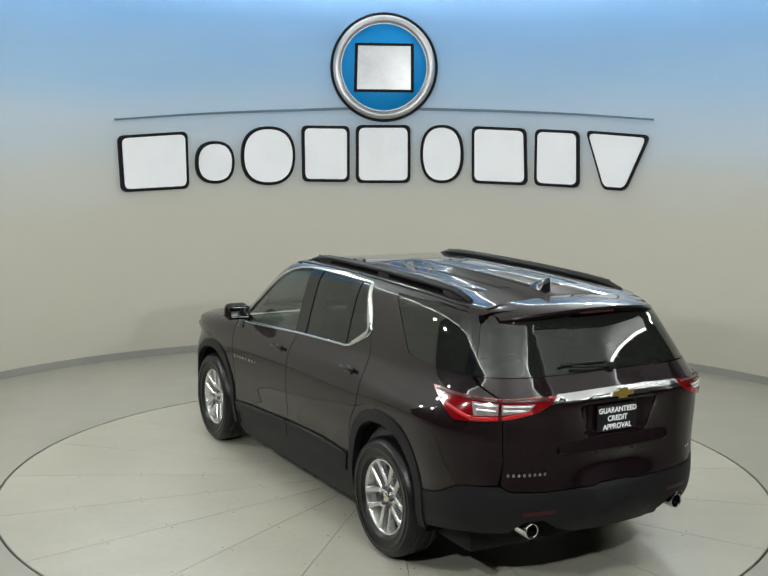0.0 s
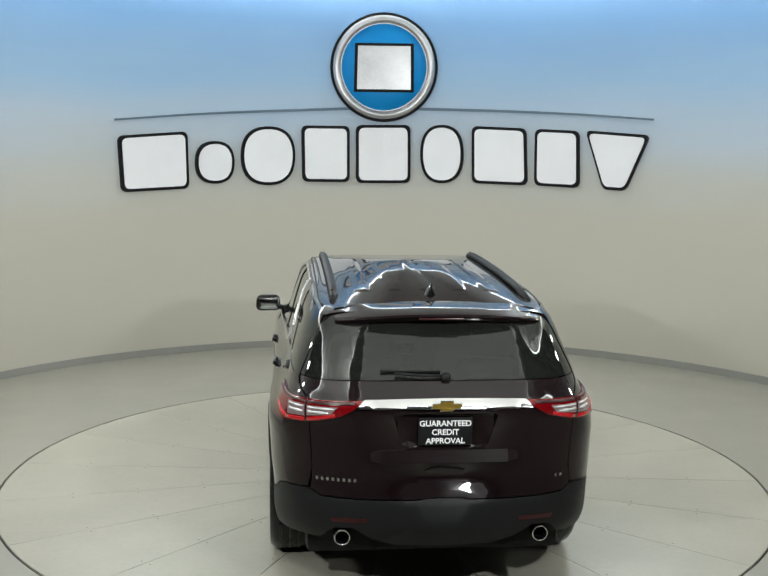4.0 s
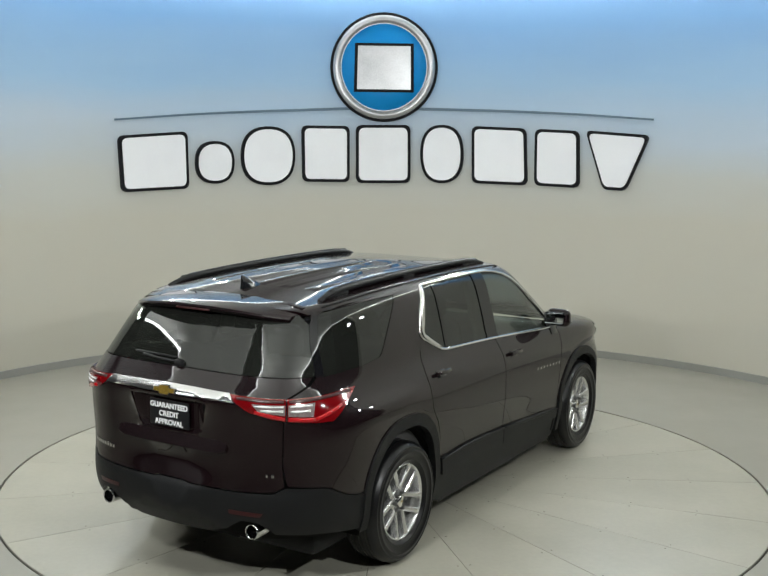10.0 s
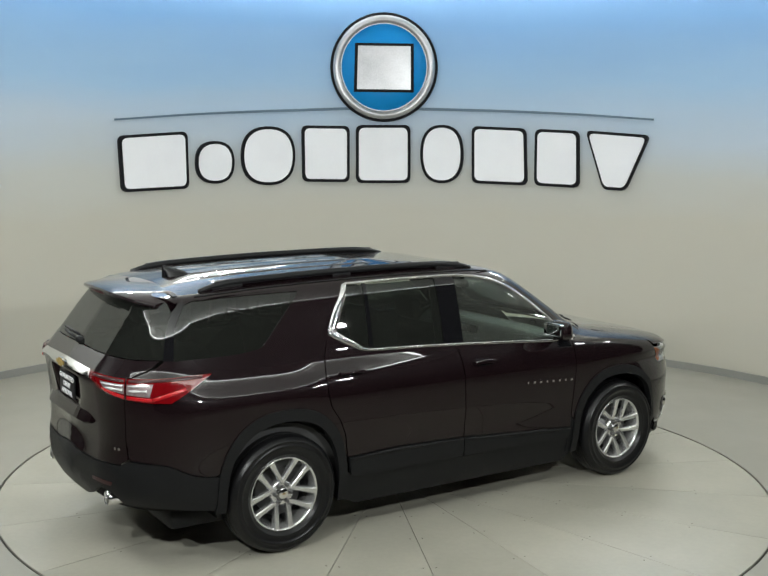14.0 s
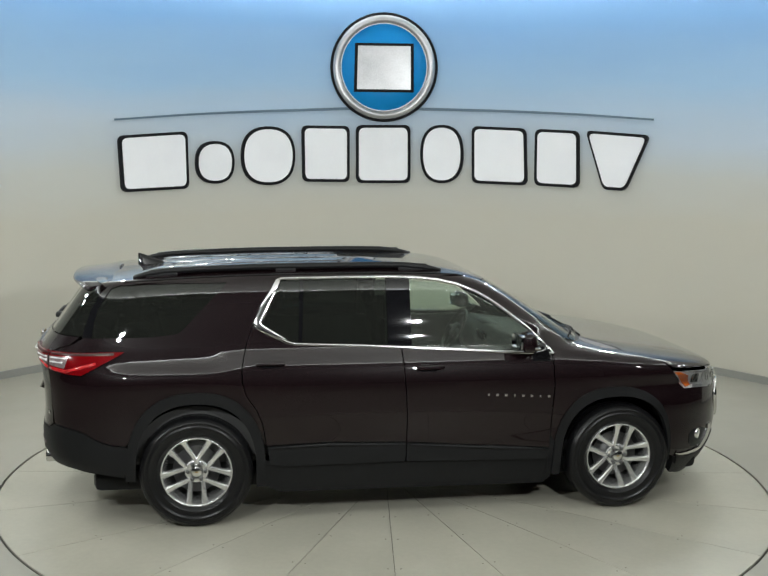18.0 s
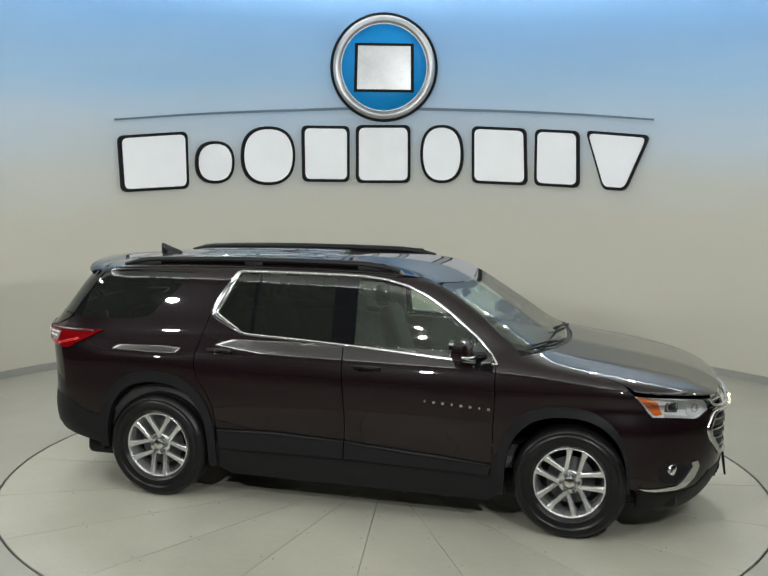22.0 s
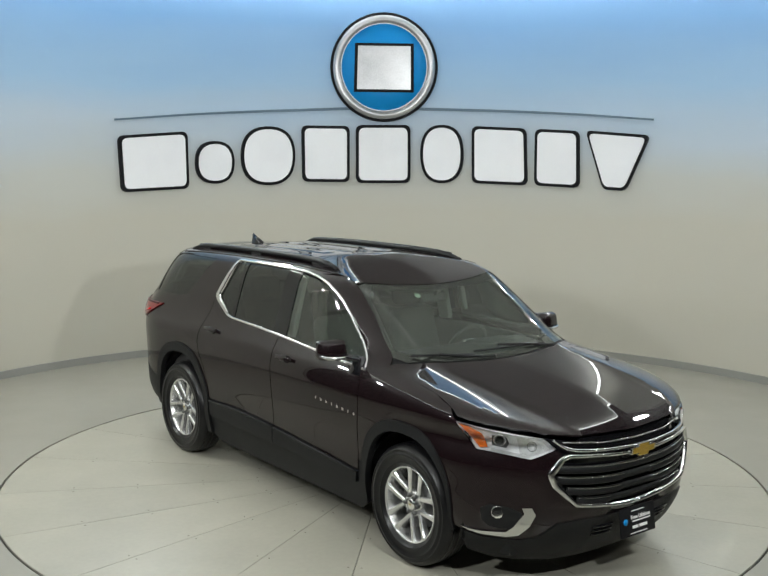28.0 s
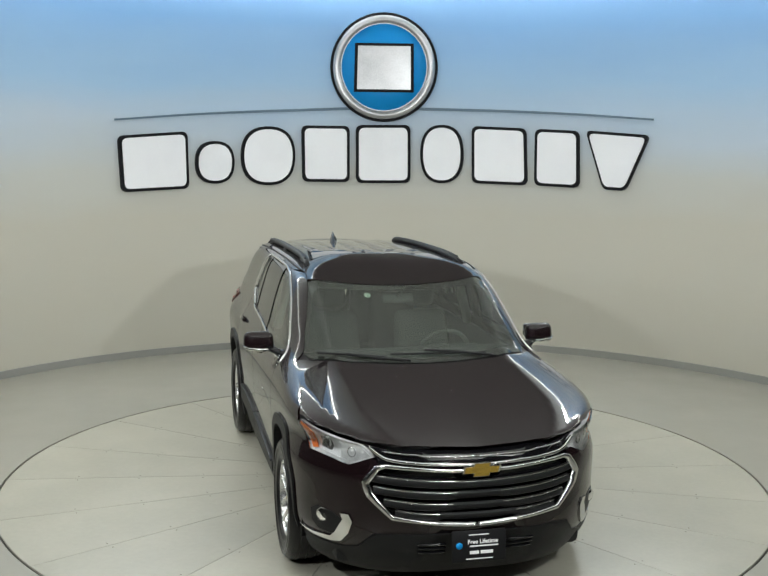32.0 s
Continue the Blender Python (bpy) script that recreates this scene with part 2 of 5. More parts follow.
TAIL = spline([(0.10, 2.30), (0.22, 2.48), (0.35, 2.58), (0.50, 2.635), (0.64, 2.634), (0.80, 2.624), (1.0, 2.632),
               (1.20, 2.654), (1.27, 2.607), (1.36, 2.54), (1.48, 2.456), (1.60, 2.37), (1.70, 2.292), (1.76, 2.2)])
TLEN = 0.85
TEXP = spline([(0.3, 2.8), (0.6, 3.4), (0.85, 3.4), (1.08, 3.5), (1.22, 4.0), (1.4, 4.2), (1.7, 4.3)])


def half_width(x, z):
    x, z = np.broadcast_arrays(np.asarray(x, float), np.asarray(z, float))
    k = np.where(z > 1.25, 1.25 + (z - 1.25) * 0.53 / (ROOF(x) - 1.25), z)
    w = np.where(k >= 1.78, 0.0, SIDE(k))
    w = w * (1 + (0.018 + 0.046 / (1 + np.exp((z - 0.86) / 0.035))) * np.exp(-((x - 1.95) / 0.40)**2))
    haunch = np.exp(-((x + 1.72) / 0.44)**4)
    w = w - 0.016 * haunch * np.tanh((z - 1.108) / 0.034) * np.exp(-((z - 1.108) / 0.11)**2)
    nl, ne, te = NLEN(z), NEXP(z), TEXP(z)
    u = np.clip((x - NOSE(z) + nl) / nl, 0, 1.0)
    v = np.clip((-x - TAIL(z) + TLEN) / TLEN, 0, 1.0)
    y = w * (1 - u**ne)**(1 / ne) * (1 - v**te)**(1 / te)
    return np.where((u >= 1) | (v >= 1) | (k >= 1.78), -0.05 - 0.5 * np.clip(k - 1.78, 0, 1), y)


def level(p):
    """Above zero inside the skin."""
    return half_width(p[:, 0], p[:, 2]) - np.abs(p[:, 1])


def cast(start, way, reach=3.0, steps=90):
    """Where the rays first meet the skin."""
    lo = np.zeros(len(start))
    hi = np.full(len(start), reach)
    found = np.zeros(len(start), bool)
    prev = np.zeros(len(start))
    for i in range(1, steps + 1):
        t = np.full(len(start), reach * i / steps)
        inside = level(start + way * t[:, None]) > 0
        hit = inside & ~found
        lo[hit], hi[hit] = prev[hit], t[hit]
        found |= inside
        prev = t
    lo[~found] = hi[~found] = 1.62
    for _ in range(26):
        mid = (lo + hi) / 2
        inside = level(start + way * mid[:, None]) > 0
        hi, lo = np.where(inside, mid, hi), np.where(inside, lo, mid)
    return start + way * hi[:, None]


def skin_normal(p, e=0.025):
    g = np.stack([level(p - np.eye(3)[i] * e) - level(p + np.eye(3)[i] * e) for i in range(3)], 1)
    near = np.abs(p[:, 1]) < e
    g[near, 1] = 0.0
    return g / (np.linalg.norm(g, axis=1)[:, None] + 1e-12)


# the wrap: s runs along the right-hand side and round both ends to the centre line
SF, SR, ARC = 1.5, -1.7, 0.75


def wrap_s(x, y):
    y = abs(y)
    if x > SF:
        return SF + ARC * math.atan2(x - SF, y)
    if x < SR:
        return SR - ARC * math.atan2(SR - x, y)
    return x


S_FRONT, S_REAR = SF + ARC * math.pi / 2, SR - ARC * math.pi / 2


def wrap_rays(q):
    s, z = q[:, 0], q[:, 1]
    a = np.where(s > SF, (s - SF) / ARC, np.where(s < SR, (s - SR) / ARC, 0.0))
    out = np.stack([np.sin(a), -np.cos(a), 0 * a], 1)
    c = np.stack([np.clip(s, SR, SF), 0 * s, z], 1)
    return c + out * 2.0, -out


def top_rays(q):
    o = np.stack([q[:, 0], q[:, 1], np.full(len(q), 2.3)], 1)
    return o, np.tile([0.0, 0.0, -1.0], (len(q), 1))

# ---- panels cut from the skin ----
def curve(points, rounds=2, closed=True):
    """Corners cut round, again and again."""
    p = np.array(points, float)
    for _ in range(rounds):
        q = np.roll(p, -1, 0) if closed else p[1:]
        a = p if closed else p[:-1]
        out = np.empty((2 * len(a), p.shape[1]))
        out[0::2], out[1::2] = 0.75 * a + 0.25 * q, 0.25 * a + 0.75 * q
        p = out if closed else np.vstack([p[:1], out, p[-1:]])
    return p


def resample(loop, step, closed=True):
    out = []
    n = len(loop)
    for i in range(n if closed else n - 1):
        a, b = np.array(loop[i], float), np.array(loop[(i + 1) % n], float)
        k = max(1, int(math.ceil(np.linalg.norm(b - a) / step)))
        out += [a + (b - a) * j / k for j in range(k)]
    if not closed:
        out.append(np.array(loop[-1], float))
    return np.array(out)


def within(loops, q):
    inside = np.zeros(len(q), bool)
    for loop in loops:
        a, b = loop, np.roll(loop, -1, 0)
        for (x0, y0), (x1, y1) in zip(a, b):
            if y0 == y1:
                continue
            cross = ((q[:, 1] < y0) != (q[:, 1] < y1)) & (q[:, 0] < (x1 - x0) * (q[:, 1] - y0) / (y1 - y0) + x0)
            inside ^= cross
    return inside


def cut(loops, rays, step=0.04, off=0.0, rim=0.015, bulge=None):
    """Verts, normals and faces of the piece of skin inside the loops, with its edge turned in."""
    rings = [resample(l, step * 0.7) for l in loops]
    edge = np.vstack(rings)
    lo, hi = edge.min(0), edge.max(0)
    gx, gy = np.meshgrid(np.arange(lo[0] + step / 2, hi[0], step), np.arange(lo[1] + step / 2, hi[1], step))
    gx = gx + (np.arange(gx.shape[0])[:, None] % 2) * step / 2
    grid = np.stack([gx.ravel(), gy.ravel()], 1)
    grid = grid[within(rings, grid)] if len(grid) else grid
    if len(grid):
        far = np.array([np.min(((edge - g)**2).sum(1)) for g in grid]) > (0.45 * step)**2
        grid = grid[far]
    q = np.vstack([edge, grid]) if len(grid) else edge
    edges, k = [], 0
    for r in rings:
        edges += [(k + i, k + (i + 1) % len(r)) for i in range(len(r))]
        k += len(r)
    got = delaunay_2d_cdt([Vector(p) for p in q], edges, [], 0, 1e-6)
    q = np.array([(p.x, p.y) for p in got[0]])
    tris = np.array([f for f in got[2] if len(f) == 3])
    tris = tris[within(rings, q[tris].mean(1))]
    p = cast(*rays(q))
    n = skin_normal(p)
    if bulge is not None:
        p = p + n * bulge(p)[:, None]
    a, b, c = p[tris[:, 0]], p[tris[:, 1]], p[tris[:, 2]]
    flip = (np.cross(b - a, c - a) * n[tris].mean(1)).sum(1) < 0
    tris[flip] = tris[flip][:, ::-1]
    if bulge is not None:
        e, g = 0.004, []
        for way in np.eye(3):
            t = way - n * (n @ way)[:, None]
            g.append((bulge(p + t * e) - bulge(p - t * e)) / (2 * e))
        n = n - np.stack(g, 1)
        n /= np.linalg.norm(n, axis=1)[:, None]
    p = p + n * off
    verts, normals, faces = list(p), list(n), [tuple(t) for t in tris]
    if rim:
        count = {}
        for t in faces:
            for i in range(3):
                e = (t[i], t[(i + 1) % 3])
                count[tuple(sorted(e))] = None if tuple(sorted(e)) in count else e
        for e in [e for e in count.values() if e]:
            i, j = e
            if abs(p[i][1]) < 0.002 and abs(p[j][1]) < 0.002:
                continue
            side = np.cross(p[j] - p[i], n[i])
            side /= np.linalg.norm(side) + 1e-12
            k = len(verts)
            verts += [p[i], p[j], p[j] - n[j] * rim, p[i] - n[i] * rim]
            normals += [side] * 4
            faces.append((k + 1, k, k + 3, k + 2))
    return np.array(verts), np.array(normals), faces


FLIP = np.array([1.0, -1.0, 1.0])


def panel(name, loops, mat, parent, rays=wrap_rays, side="both", label="", **kw):
    """side: right, left, pair (one piece each side) or both (one piece across the middle)."""
    v, n, f = cut([np.asarray(l, float) for l in loops], rays, **kw)
    back = [t[::-1] for t in f]
    if side == "both":
        k = len(v)
        return part(name, np.vstack([v, v * FLIP]), f + [tuple(i + k for i in t) for t in back], mat, parent, label, np.vstack([n, n * FLIP]))
    made = []
    if side in ("right", "pair"):
        made.append(part(name, v, f, mat, parent, label, n))
    if side in ("left", "pair"):
        made.append(part(name, v * FLIP, back, mat, parent, label, n * FLIP))
    return made


def strip(name, path, mat, parent, width, height, rays=wrap_rays, closed=False, side="pair", step=0.03, off=0.0, label=""):
    """A moulding along a line on the skin; width may be a list along the path."""
    w = np.atleast_1d(np.array(width, float))
    raw = np.array(path, float)
    q = resample(raw, step, closed)
    p = cast(*rays(q))
    n = skin_normal(p)
    m = len(p)
    t = np.roll(p, -1, 0) - np.roll(p, 1, 0)
    if not closed:
        t[0], t[-1] = p[1] - p[0], p[-1] - p[-2]
    t /= np.linalg.norm(t, axis=1)[:, None] + 1e-12
    b = np.cross(n, t)
    ws = np.interp(np.linspace(0, 1, m), np.linspace(0, 1, len(w)), w)[:, None]
    rows = [(-0.5, -0.006), (-0.5, height * 0.55), (-0.32, height * 0.95), (0, height), (0.32, height * 0.95), (0.5, height * 0.55), (0.5, -0.006)]
    verts = np.stack([p + b * ws * u + n * (h + off) for u, h in rows], 1).reshape(-1, 3)
    k = len(rows)
    faces = []
    for i in range(m if closed else m - 1):
        j = (i + 1) % m
        faces += [(i * k + a, j * k + a, j * k + a + 1, i * k + a + 1) for a in range(k - 1)]
    if not closed:
        faces += [tuple(range(k)), tuple((m - 1) * k + a for a in range(k - 1, -1, -1))]
    out = []
    back = [f[::-1] for f in faces]
    if side == "both":
        return part(name, np.vstack([verts, verts * FLIP]), faces + [tuple(i + len(verts) for i in f) for f in back], mat, parent, label)
    if side in ("right", "pair"):
        out.append(part(name, verts, faces, mat, parent, label))
    if side in ("left", "pair"):
        out.append(part(name, verts * FLIP, back, mat, parent, label))
    return out


def W(*rows):
    """Points (x, y, z) on the skin as points of the wrap."""
    return [(wrap_s(x, y), z) for x, y, z in rows]


# ---- the room ----
WX, WY, WR = 0.080, 0.182, 5.332


def wall_line():
    """Plan of the back wall: a round that ends beside the turntable."""
    return [(WX + WR * math.cos(radians(a)), WY + WR * math.sin(radians(a))) for a in range(2, 179, 2)]


def wall_solid(name, line, z0, z1, inset, thick, mat, category="wall"):
    pts = np.array(line)
    t = np.gradient(pts, axis=0)
    t /= np.linalg.norm(t, axis=1)[:, None]
    n = np.stack([-t[:, 1], t[:, 0]], 1)
    inner, outer = pts + n * inset, pts + n * (inset - thick)
    verts, faces = [], []
    for a, b in zip(inner, outer):
        verts += [(*a, z0), (*a, z1), (*b, z1), (*b, z0)]
    for i in range(len(pts) - 1):
        for k in range(4):
            q = (k + 1) % 4
            faces.append((i * 4 + k, i * 4 + q, i * 4 + 4 + q, i * 4 + 4 + k))
    faces += [(0, 1, 2, 3), tuple(len(verts) - 4 + k for k in (3, 2, 1, 0))]
    bm = bmesh.new()
    vs = [bm.verts.new(v) for v in verts]
    for f in faces:
        bm.faces.new([vs[i] for i in f])
    return bm_part(name, bm, mat)


LINE = wall_line()
TOP = 4.835
tagged(wall_solid("wall_back", LINE, 0.0, TOP, 0.0, 0.2, WALL), "curved warm grey studio wall painted with pale blue sky above", "wall", kind="structure")
tagged(wall_solid("baseboard", LINE, 0.0, 0.085, 0.03, 0.027, BASE), "grey baseboard along the curved wall", "baseboard", kind="structure")
for name, size, at in (("wall_front", (15.4, 0.2, 6.4), (WX, -10.7, 3.2)), ("wall_rear", (15.4, 0.2, 6.4), (WX, 6.6, 3.2)),
                       ("wall_left", (0.2, 17.1, 6.4), (WX - 7.6, -2.05, 3.2)), ("wall_right", (0.2, 17.1, 6.4), (WX + 7.6, -2.05, 3.2))):
    bm = bmesh.new()
    box(bm, size, at)
    tagged(bm_part(name, bm, DRAPE, smooth=False), "plain black draped wall of the dark hall", "wall", kind="structure")
bm = bmesh.new()
box(bm, (15.4, 17.5, 0.2), (WX, -2.05, 6.5))
tagged(bm_part("ceiling", bm, DRAPE, smooth=False), "plain black ceiling of the dark hall", "ceiling", kind="structure")
HIGH, RIM = 4.84, 5.30
canopy = part("canopy", *lathe([(0.0, HIGH), (RIM, HIGH), (RIM, HIGH + 0.08), (0.0, HIGH + 0.08)], 96, "z"), CANOPY, smooth=False)
canopy.matrix_basis = pose(WX, WY, 0)
tagged(canopy, "round pale ceiling canopy with a lit rim", "canopy")
v, f = lathe([(RIM - 0.12 + 0.014 * math.cos(a), HIGH - 0.11 + 0.014 * math.sin(a)) for a in np.linspace(0, 2 * math.pi, 7)[:-1]], 120, "z", closed=True)
part("ring_light", v, f, LED, canopy, "thin white ring light")
for i in range(6):
    a = radians(60 * i + 30)
    x, y = 3.6 * math.cos(a), 3.6 * math.sin(a)
    part("hanger", *tube([(x, y, HIGH + 0.07), (x, y, 6.4)], 0.006, 6), CLAD, canopy)
    x, y = (RIM - 0.12) * math.cos(a), (RIM - 0.12) * math.sin(a)
    part("ring_bracket", *tube([(x, y, HIGH - 0.11), (x, y, HIGH + 0.01)], 0.005, 6), CLAD, canopy)

RING = 3.003
v, f = lathe([(RING + 0.012, 0.0), (RING + 0.012, -0.05)], 160, "z")
out = [(x * 9.0 / max(abs(x), abs(y)), y * 11.0 / max(abs(x), abs(y)), 0.0) for x, y, z in v[::2]]
k = len(v)
v = v + out
f = f + [(2 * i, k + i, k + (i + 1) % 160, 2 * ((i + 1) % 160)) for i in range(160)]
tagged(part("floor", v, f, FLOOR, smooth=False), "smooth pale grey-green painted studio floor", "floor", kind="structure")

table = new("turntable")
tagged(table, "round flush car turntable of pale wedge-shaped floor panels", "turntable")
v, f = lathe([(RING - 0.006, -0.012), (RING - 0.006, -0.06), (0.0, -0.06)], 160, "z")
v2, f2 = lathe([(RING - 0.006, -0.012), (0.0, -0.012)], 160, "z")
part("deck", *merged((v, f), (v2, f2)), GAP, table, "dark deck under the panels", smooth=False)
v, f = lathe([(RING + 0.012, -0.03), (RING - 0.006, -0.03)], 160, "z")
part("rim_gap", v, f, GAP, table, "dark gap round the turntable", smooth=False)
WEDGE = 18.0
gap = 0.0022


def wedge_mesh():
    verts, faces = [], []
    half = radians(WEDGE / 2)
    for r in (0.30, 1.0, 2.0, RING - 0.008):
        h = half - gap / r
        for i in range(7):
            a = -h + 2 * h * i / 6
            verts.append((r * math.cos(a), r * math.sin(a), 0.0))
    for j in range(3):
        for i in range(6):
            faces.append((j * 7 + i, (j + 1) * 7 + i, (j + 1) * 7 + i + 1, j * 7 + i + 1))
    edge = [i for i in range(7)] + [13, 20] + [27 - i for i in range(7)] + [14, 7]
    k = len(verts)
    verts += [(verts[i][0], verts[i][1], -0.011) for i in edge]
    for i in range(len(edge)):
        j = (i + 1) % len(edge)
        faces.append((edge[i], edge[j], k + j, k + i))
    return verts, faces


wedge = part("floor_panel", *wedge_mesh(), TABLE, table, smooth=False)
wedge.matrix_basis = pose(0, 0, 0, 0, 0, -79.7 + 9)
for i in range(1, 20):
    ob = new("floor_panel", wedge.data)
    ob.parent, ob.matrix_basis = table, pose(0, 0, 0, 0, 0, -79.7 + 9 + WEDGE * i)
v, f = lathe([(0.295, -0.011), (0.295, 0.0), (0.0, 0.0)], 40, "z")
part("centre_plate", v, f, TABLE, table, smooth=False)
v, f = lathe([(0.0065, -0.004), (0.0065, 0.0012), (0.0, 0.002)], 8, "z")
screw = part("screw", v, f, SCREW, table)
first = True
for i in range(20):
    for r in (1.04, 1.47, 1.97, 2.45):
        for s in (-1, 1):
            a = radians(-79.7 + WEDGE * i) + s * 0.042 / r
            ob = screw if first else new("screw", screw.data)
            ob.parent, ob.matrix_basis = table, pose(r * math.cos(a), r * math.sin(a), 0)
            first = False

# ---- the sign on the wall, as plain shapes ----
SIGNBLACK = material("sign_black", (0.008, 0.008, 0.010), 0.6, spec=0.15, vary=0.1)
SIGNWHITE = material("sign_white", (0.87, 0.87, 0.90), 0.4, vary=0.05, scale=2)
SIGNBLUE = material("sign_blue", (0.003, 0.245, 0.60), 0.45, spec=0.25, vary=0.15, scale=2)
SIGNSTEEL = material("sign_silver", (0.46, 0.46, 0.47), 0.30, metal=0.7, vary=0.4, scale=1.9)
SLATE = material("sign_slate", (0.10, 0.16, 0.22), 0.5, vary=0.05)
sign = new("wall_sign")
sign.matrix_basis = pose(WX, WY, 0)
tagged(sign, "dealer wall sign of white blocks, slate line and round blue medallion", "sign")


def on_wall(phi, z, depth):
    a = radians(phi)
    return ((WR - depth) * math.sin(a), (WR - depth) * math.cos(a), z)


def wall_plate(name, outline, near, far, mat):
    """A plate that follows the wall's curve; outline in metres along the wall and up."""
    q = resample(outline, 0.06)
    lo, hi = q.min(0), q.max(0)
    gx, gy = np.meshgrid(np.arange(lo[0] + 0.06, hi[0], 0.12), np.arange(lo[1] + 0.06, hi[1], 0.12))
    grid = np.stack([gx.ravel(), gy.ravel()], 1)
    grid = grid[within([q], grid)]
    pts = np.vstack([q, grid])
    got = delaunay_2d_cdt([Vector(p) for p in pts], [(i, (i + 1) % len(q)) for i in range(len(q))], [], 0, 1e-6)
    flat = np.array([(p.x, p.y) for p in got[0]])
    tris = np.array(got[2])
    tris = tris[within([q], flat[tris].mean(1))]
    deg = 180 / math.pi / WR
    verts = [on_wall(p[0] * deg, p[1], near) for p in flat]
    faces = [tuple(t[::-1]) for t in tris]
    k = len(verts)
    verts += [on_wall(p[0] * deg, p[1], d) for d in (near, far) for p in q]
    m = len(q)
    faces += [(k + i, k + (i + 1) % m, k + m + (i + 1) % m, k + m + i) for i in range(m)]
    return part(name, verts, faces, mat, sign, smooth=False)


def grow(outline, d):
    p = np.array(outline, float)
    c = (p.min(0) + p.max(0)) / 2
    h = (p.max(0) - p.min(0)) / 2
    return c + (p - c) * (h + d) / h


BLOCKS = (  # corners as degrees along the wall and height, and how round
    (((-38.70, 2.719), (-29.14, 2.786), (-28.98, 2.080), (-38.33, 2.045)), 0),
    (((-28.01, 2.667), (-22.61, 2.673), (-22.65, 2.138), (-28.08, 2.140)), 2),
    (((-21.63, 2.858), (-14.09, 2.869), (-14.09, 2.118), (-21.69, 2.119)), 2),
    (((-13.20, 2.883), (-6.45, 2.885), (-6.39, 2.160), (-13.05, 2.163)), 0),
    (((-5.56, 2.899), (2.09, 2.907), (2.21, 2.155), (-5.49, 2.148)), 1),
    (((3.47, 2.909), (9.51, 2.914), (9.69, 2.166), (3.60, 2.157)), 2),
    (((10.68, 2.902), (18.28, 2.876), (18.66, 2.152), (10.87, 2.168)), 0),
    (((19.51, 2.871), (25.63, 2.849), (25.92, 2.138), (19.62, 2.154)), 0),
    (((26.51, 2.856), (35.33, 2.800), (32.31, 2.120), (29.19, 2.129)), 0),
)
ALONG = WR * math.pi / 180
for corners, soft in BLOCKS:
    flat = [(a * ALONG, z) for a, z in corners]
    loop = curve(flat, 3) if soft == 2 else curve(resample(flat, 0.2), 2)
    wall_plate("block_edge", loop, 0.050, 0.0, SIGNBLACK)
    wall_plate("block_face", grow(loop, -0.038), 0.062, 0.045, SIGNWHITE)
LINE_Z = spline([(-38.98, 2.909), (-26.6, 3.006), (-14.29, 3.073), (-1.66, 3.116), (10.98, 3.101), (23.38, 3.061), (35.63, 2.986)])
span = np.linspace(-38.98, 35.63, 60)
top = [(a * ALONG, float(LINE_Z(a)) + 0.019 * (1 - 0.4 * abs(a) / 38)) for a in span]
low = [(a * ALONG, float(LINE_Z(a)) - 0.019 * (1 - 0.4 * abs(a) / 38)) for a in span[::-1]]
wall_plate("line", np.array(top + low), 0.03, 0.0, SLATE)
medal = pose(*on_wall(-1.72, 3.632, 0.0), 90, 0, 1.72)


def disc(name, profile, mat):
    part(name, *moved(lathe(profile, 96, "z"), medal), mat, sign)


disc("medal_edge", [(0.690, 0.0), (0.690, 0.085), (0.672, 0.090), (0.0, 0.090)], SIGNBLACK)
disc("medal_ring", [(0.656, 0.085), (0.652, 0.105), (0.605, 0.125), (0.566, 0.108), (0.560, 0.085)], SIGNSTEEL)
disc("medal_inner_ring", [(0.558, 0.09), (0.558, 0.104), (0.545, 0.104), (0.545, 0.09)], SIGNWHITE)
disc("medal_field", [(0.545, 0.09), (0.545, 0.100), (0.3, 0.108), (0.0, 0.110)], SIGNBLUE)


def medal_plate(name, outline, z0, z1, mat):
    v = [(x, y, z) for z in (z1, z0) for x, y in outline]
    n = len(outline)
    part(name, *moved((v, [tuple(range(n))] + [(i + n, (i + 1) % n + n, (i + 1) % n, i) for i in range(n)]), medal), mat, sign, smooth=False)


medal_plate("medal_block_edge", [(-0.385, -0.315), (0.385, -0.315), (0.375, 0.30), (-0.375, 0.30)], 0.09, 0.128, SIGNBLACK)
medal_plate("medal_block", [(-0.345, -0.28), (0.345, -0.28), (0.335, 0.265), (-0.335, 0.265)], 0.10, 0.140, SIGNSTEEL)


# ---- the car ----
car = new("car")
tagged(car, "black cherry sport utility car with chrome trim on the turntable", "car")


def arch(cx, rx, rz, a0, a1, n=26, p=2.4, y=0.965):
    out = []
    for i in range(n + 1):
        a = radians(a0 + (a1 - a0) * i / n)
        c, s = math.cos(a), math.sin(a)
        x, z = cx + rx * math.copysign(abs(c)**(2 / p), c), 0.385 + rz * math.copysign(abs(s)**(2 / p), s)
        out.append((wrap_s(x, y), z))
    return out


AX = 1.5355
F_OUT, F_IN = (1.486, 0.456, 0.538), (1.502, 0.412, 0.466)
R_OUT, R_IN = (-AX, 0.476, 0.576), (-AX, 0.412, 0.497)

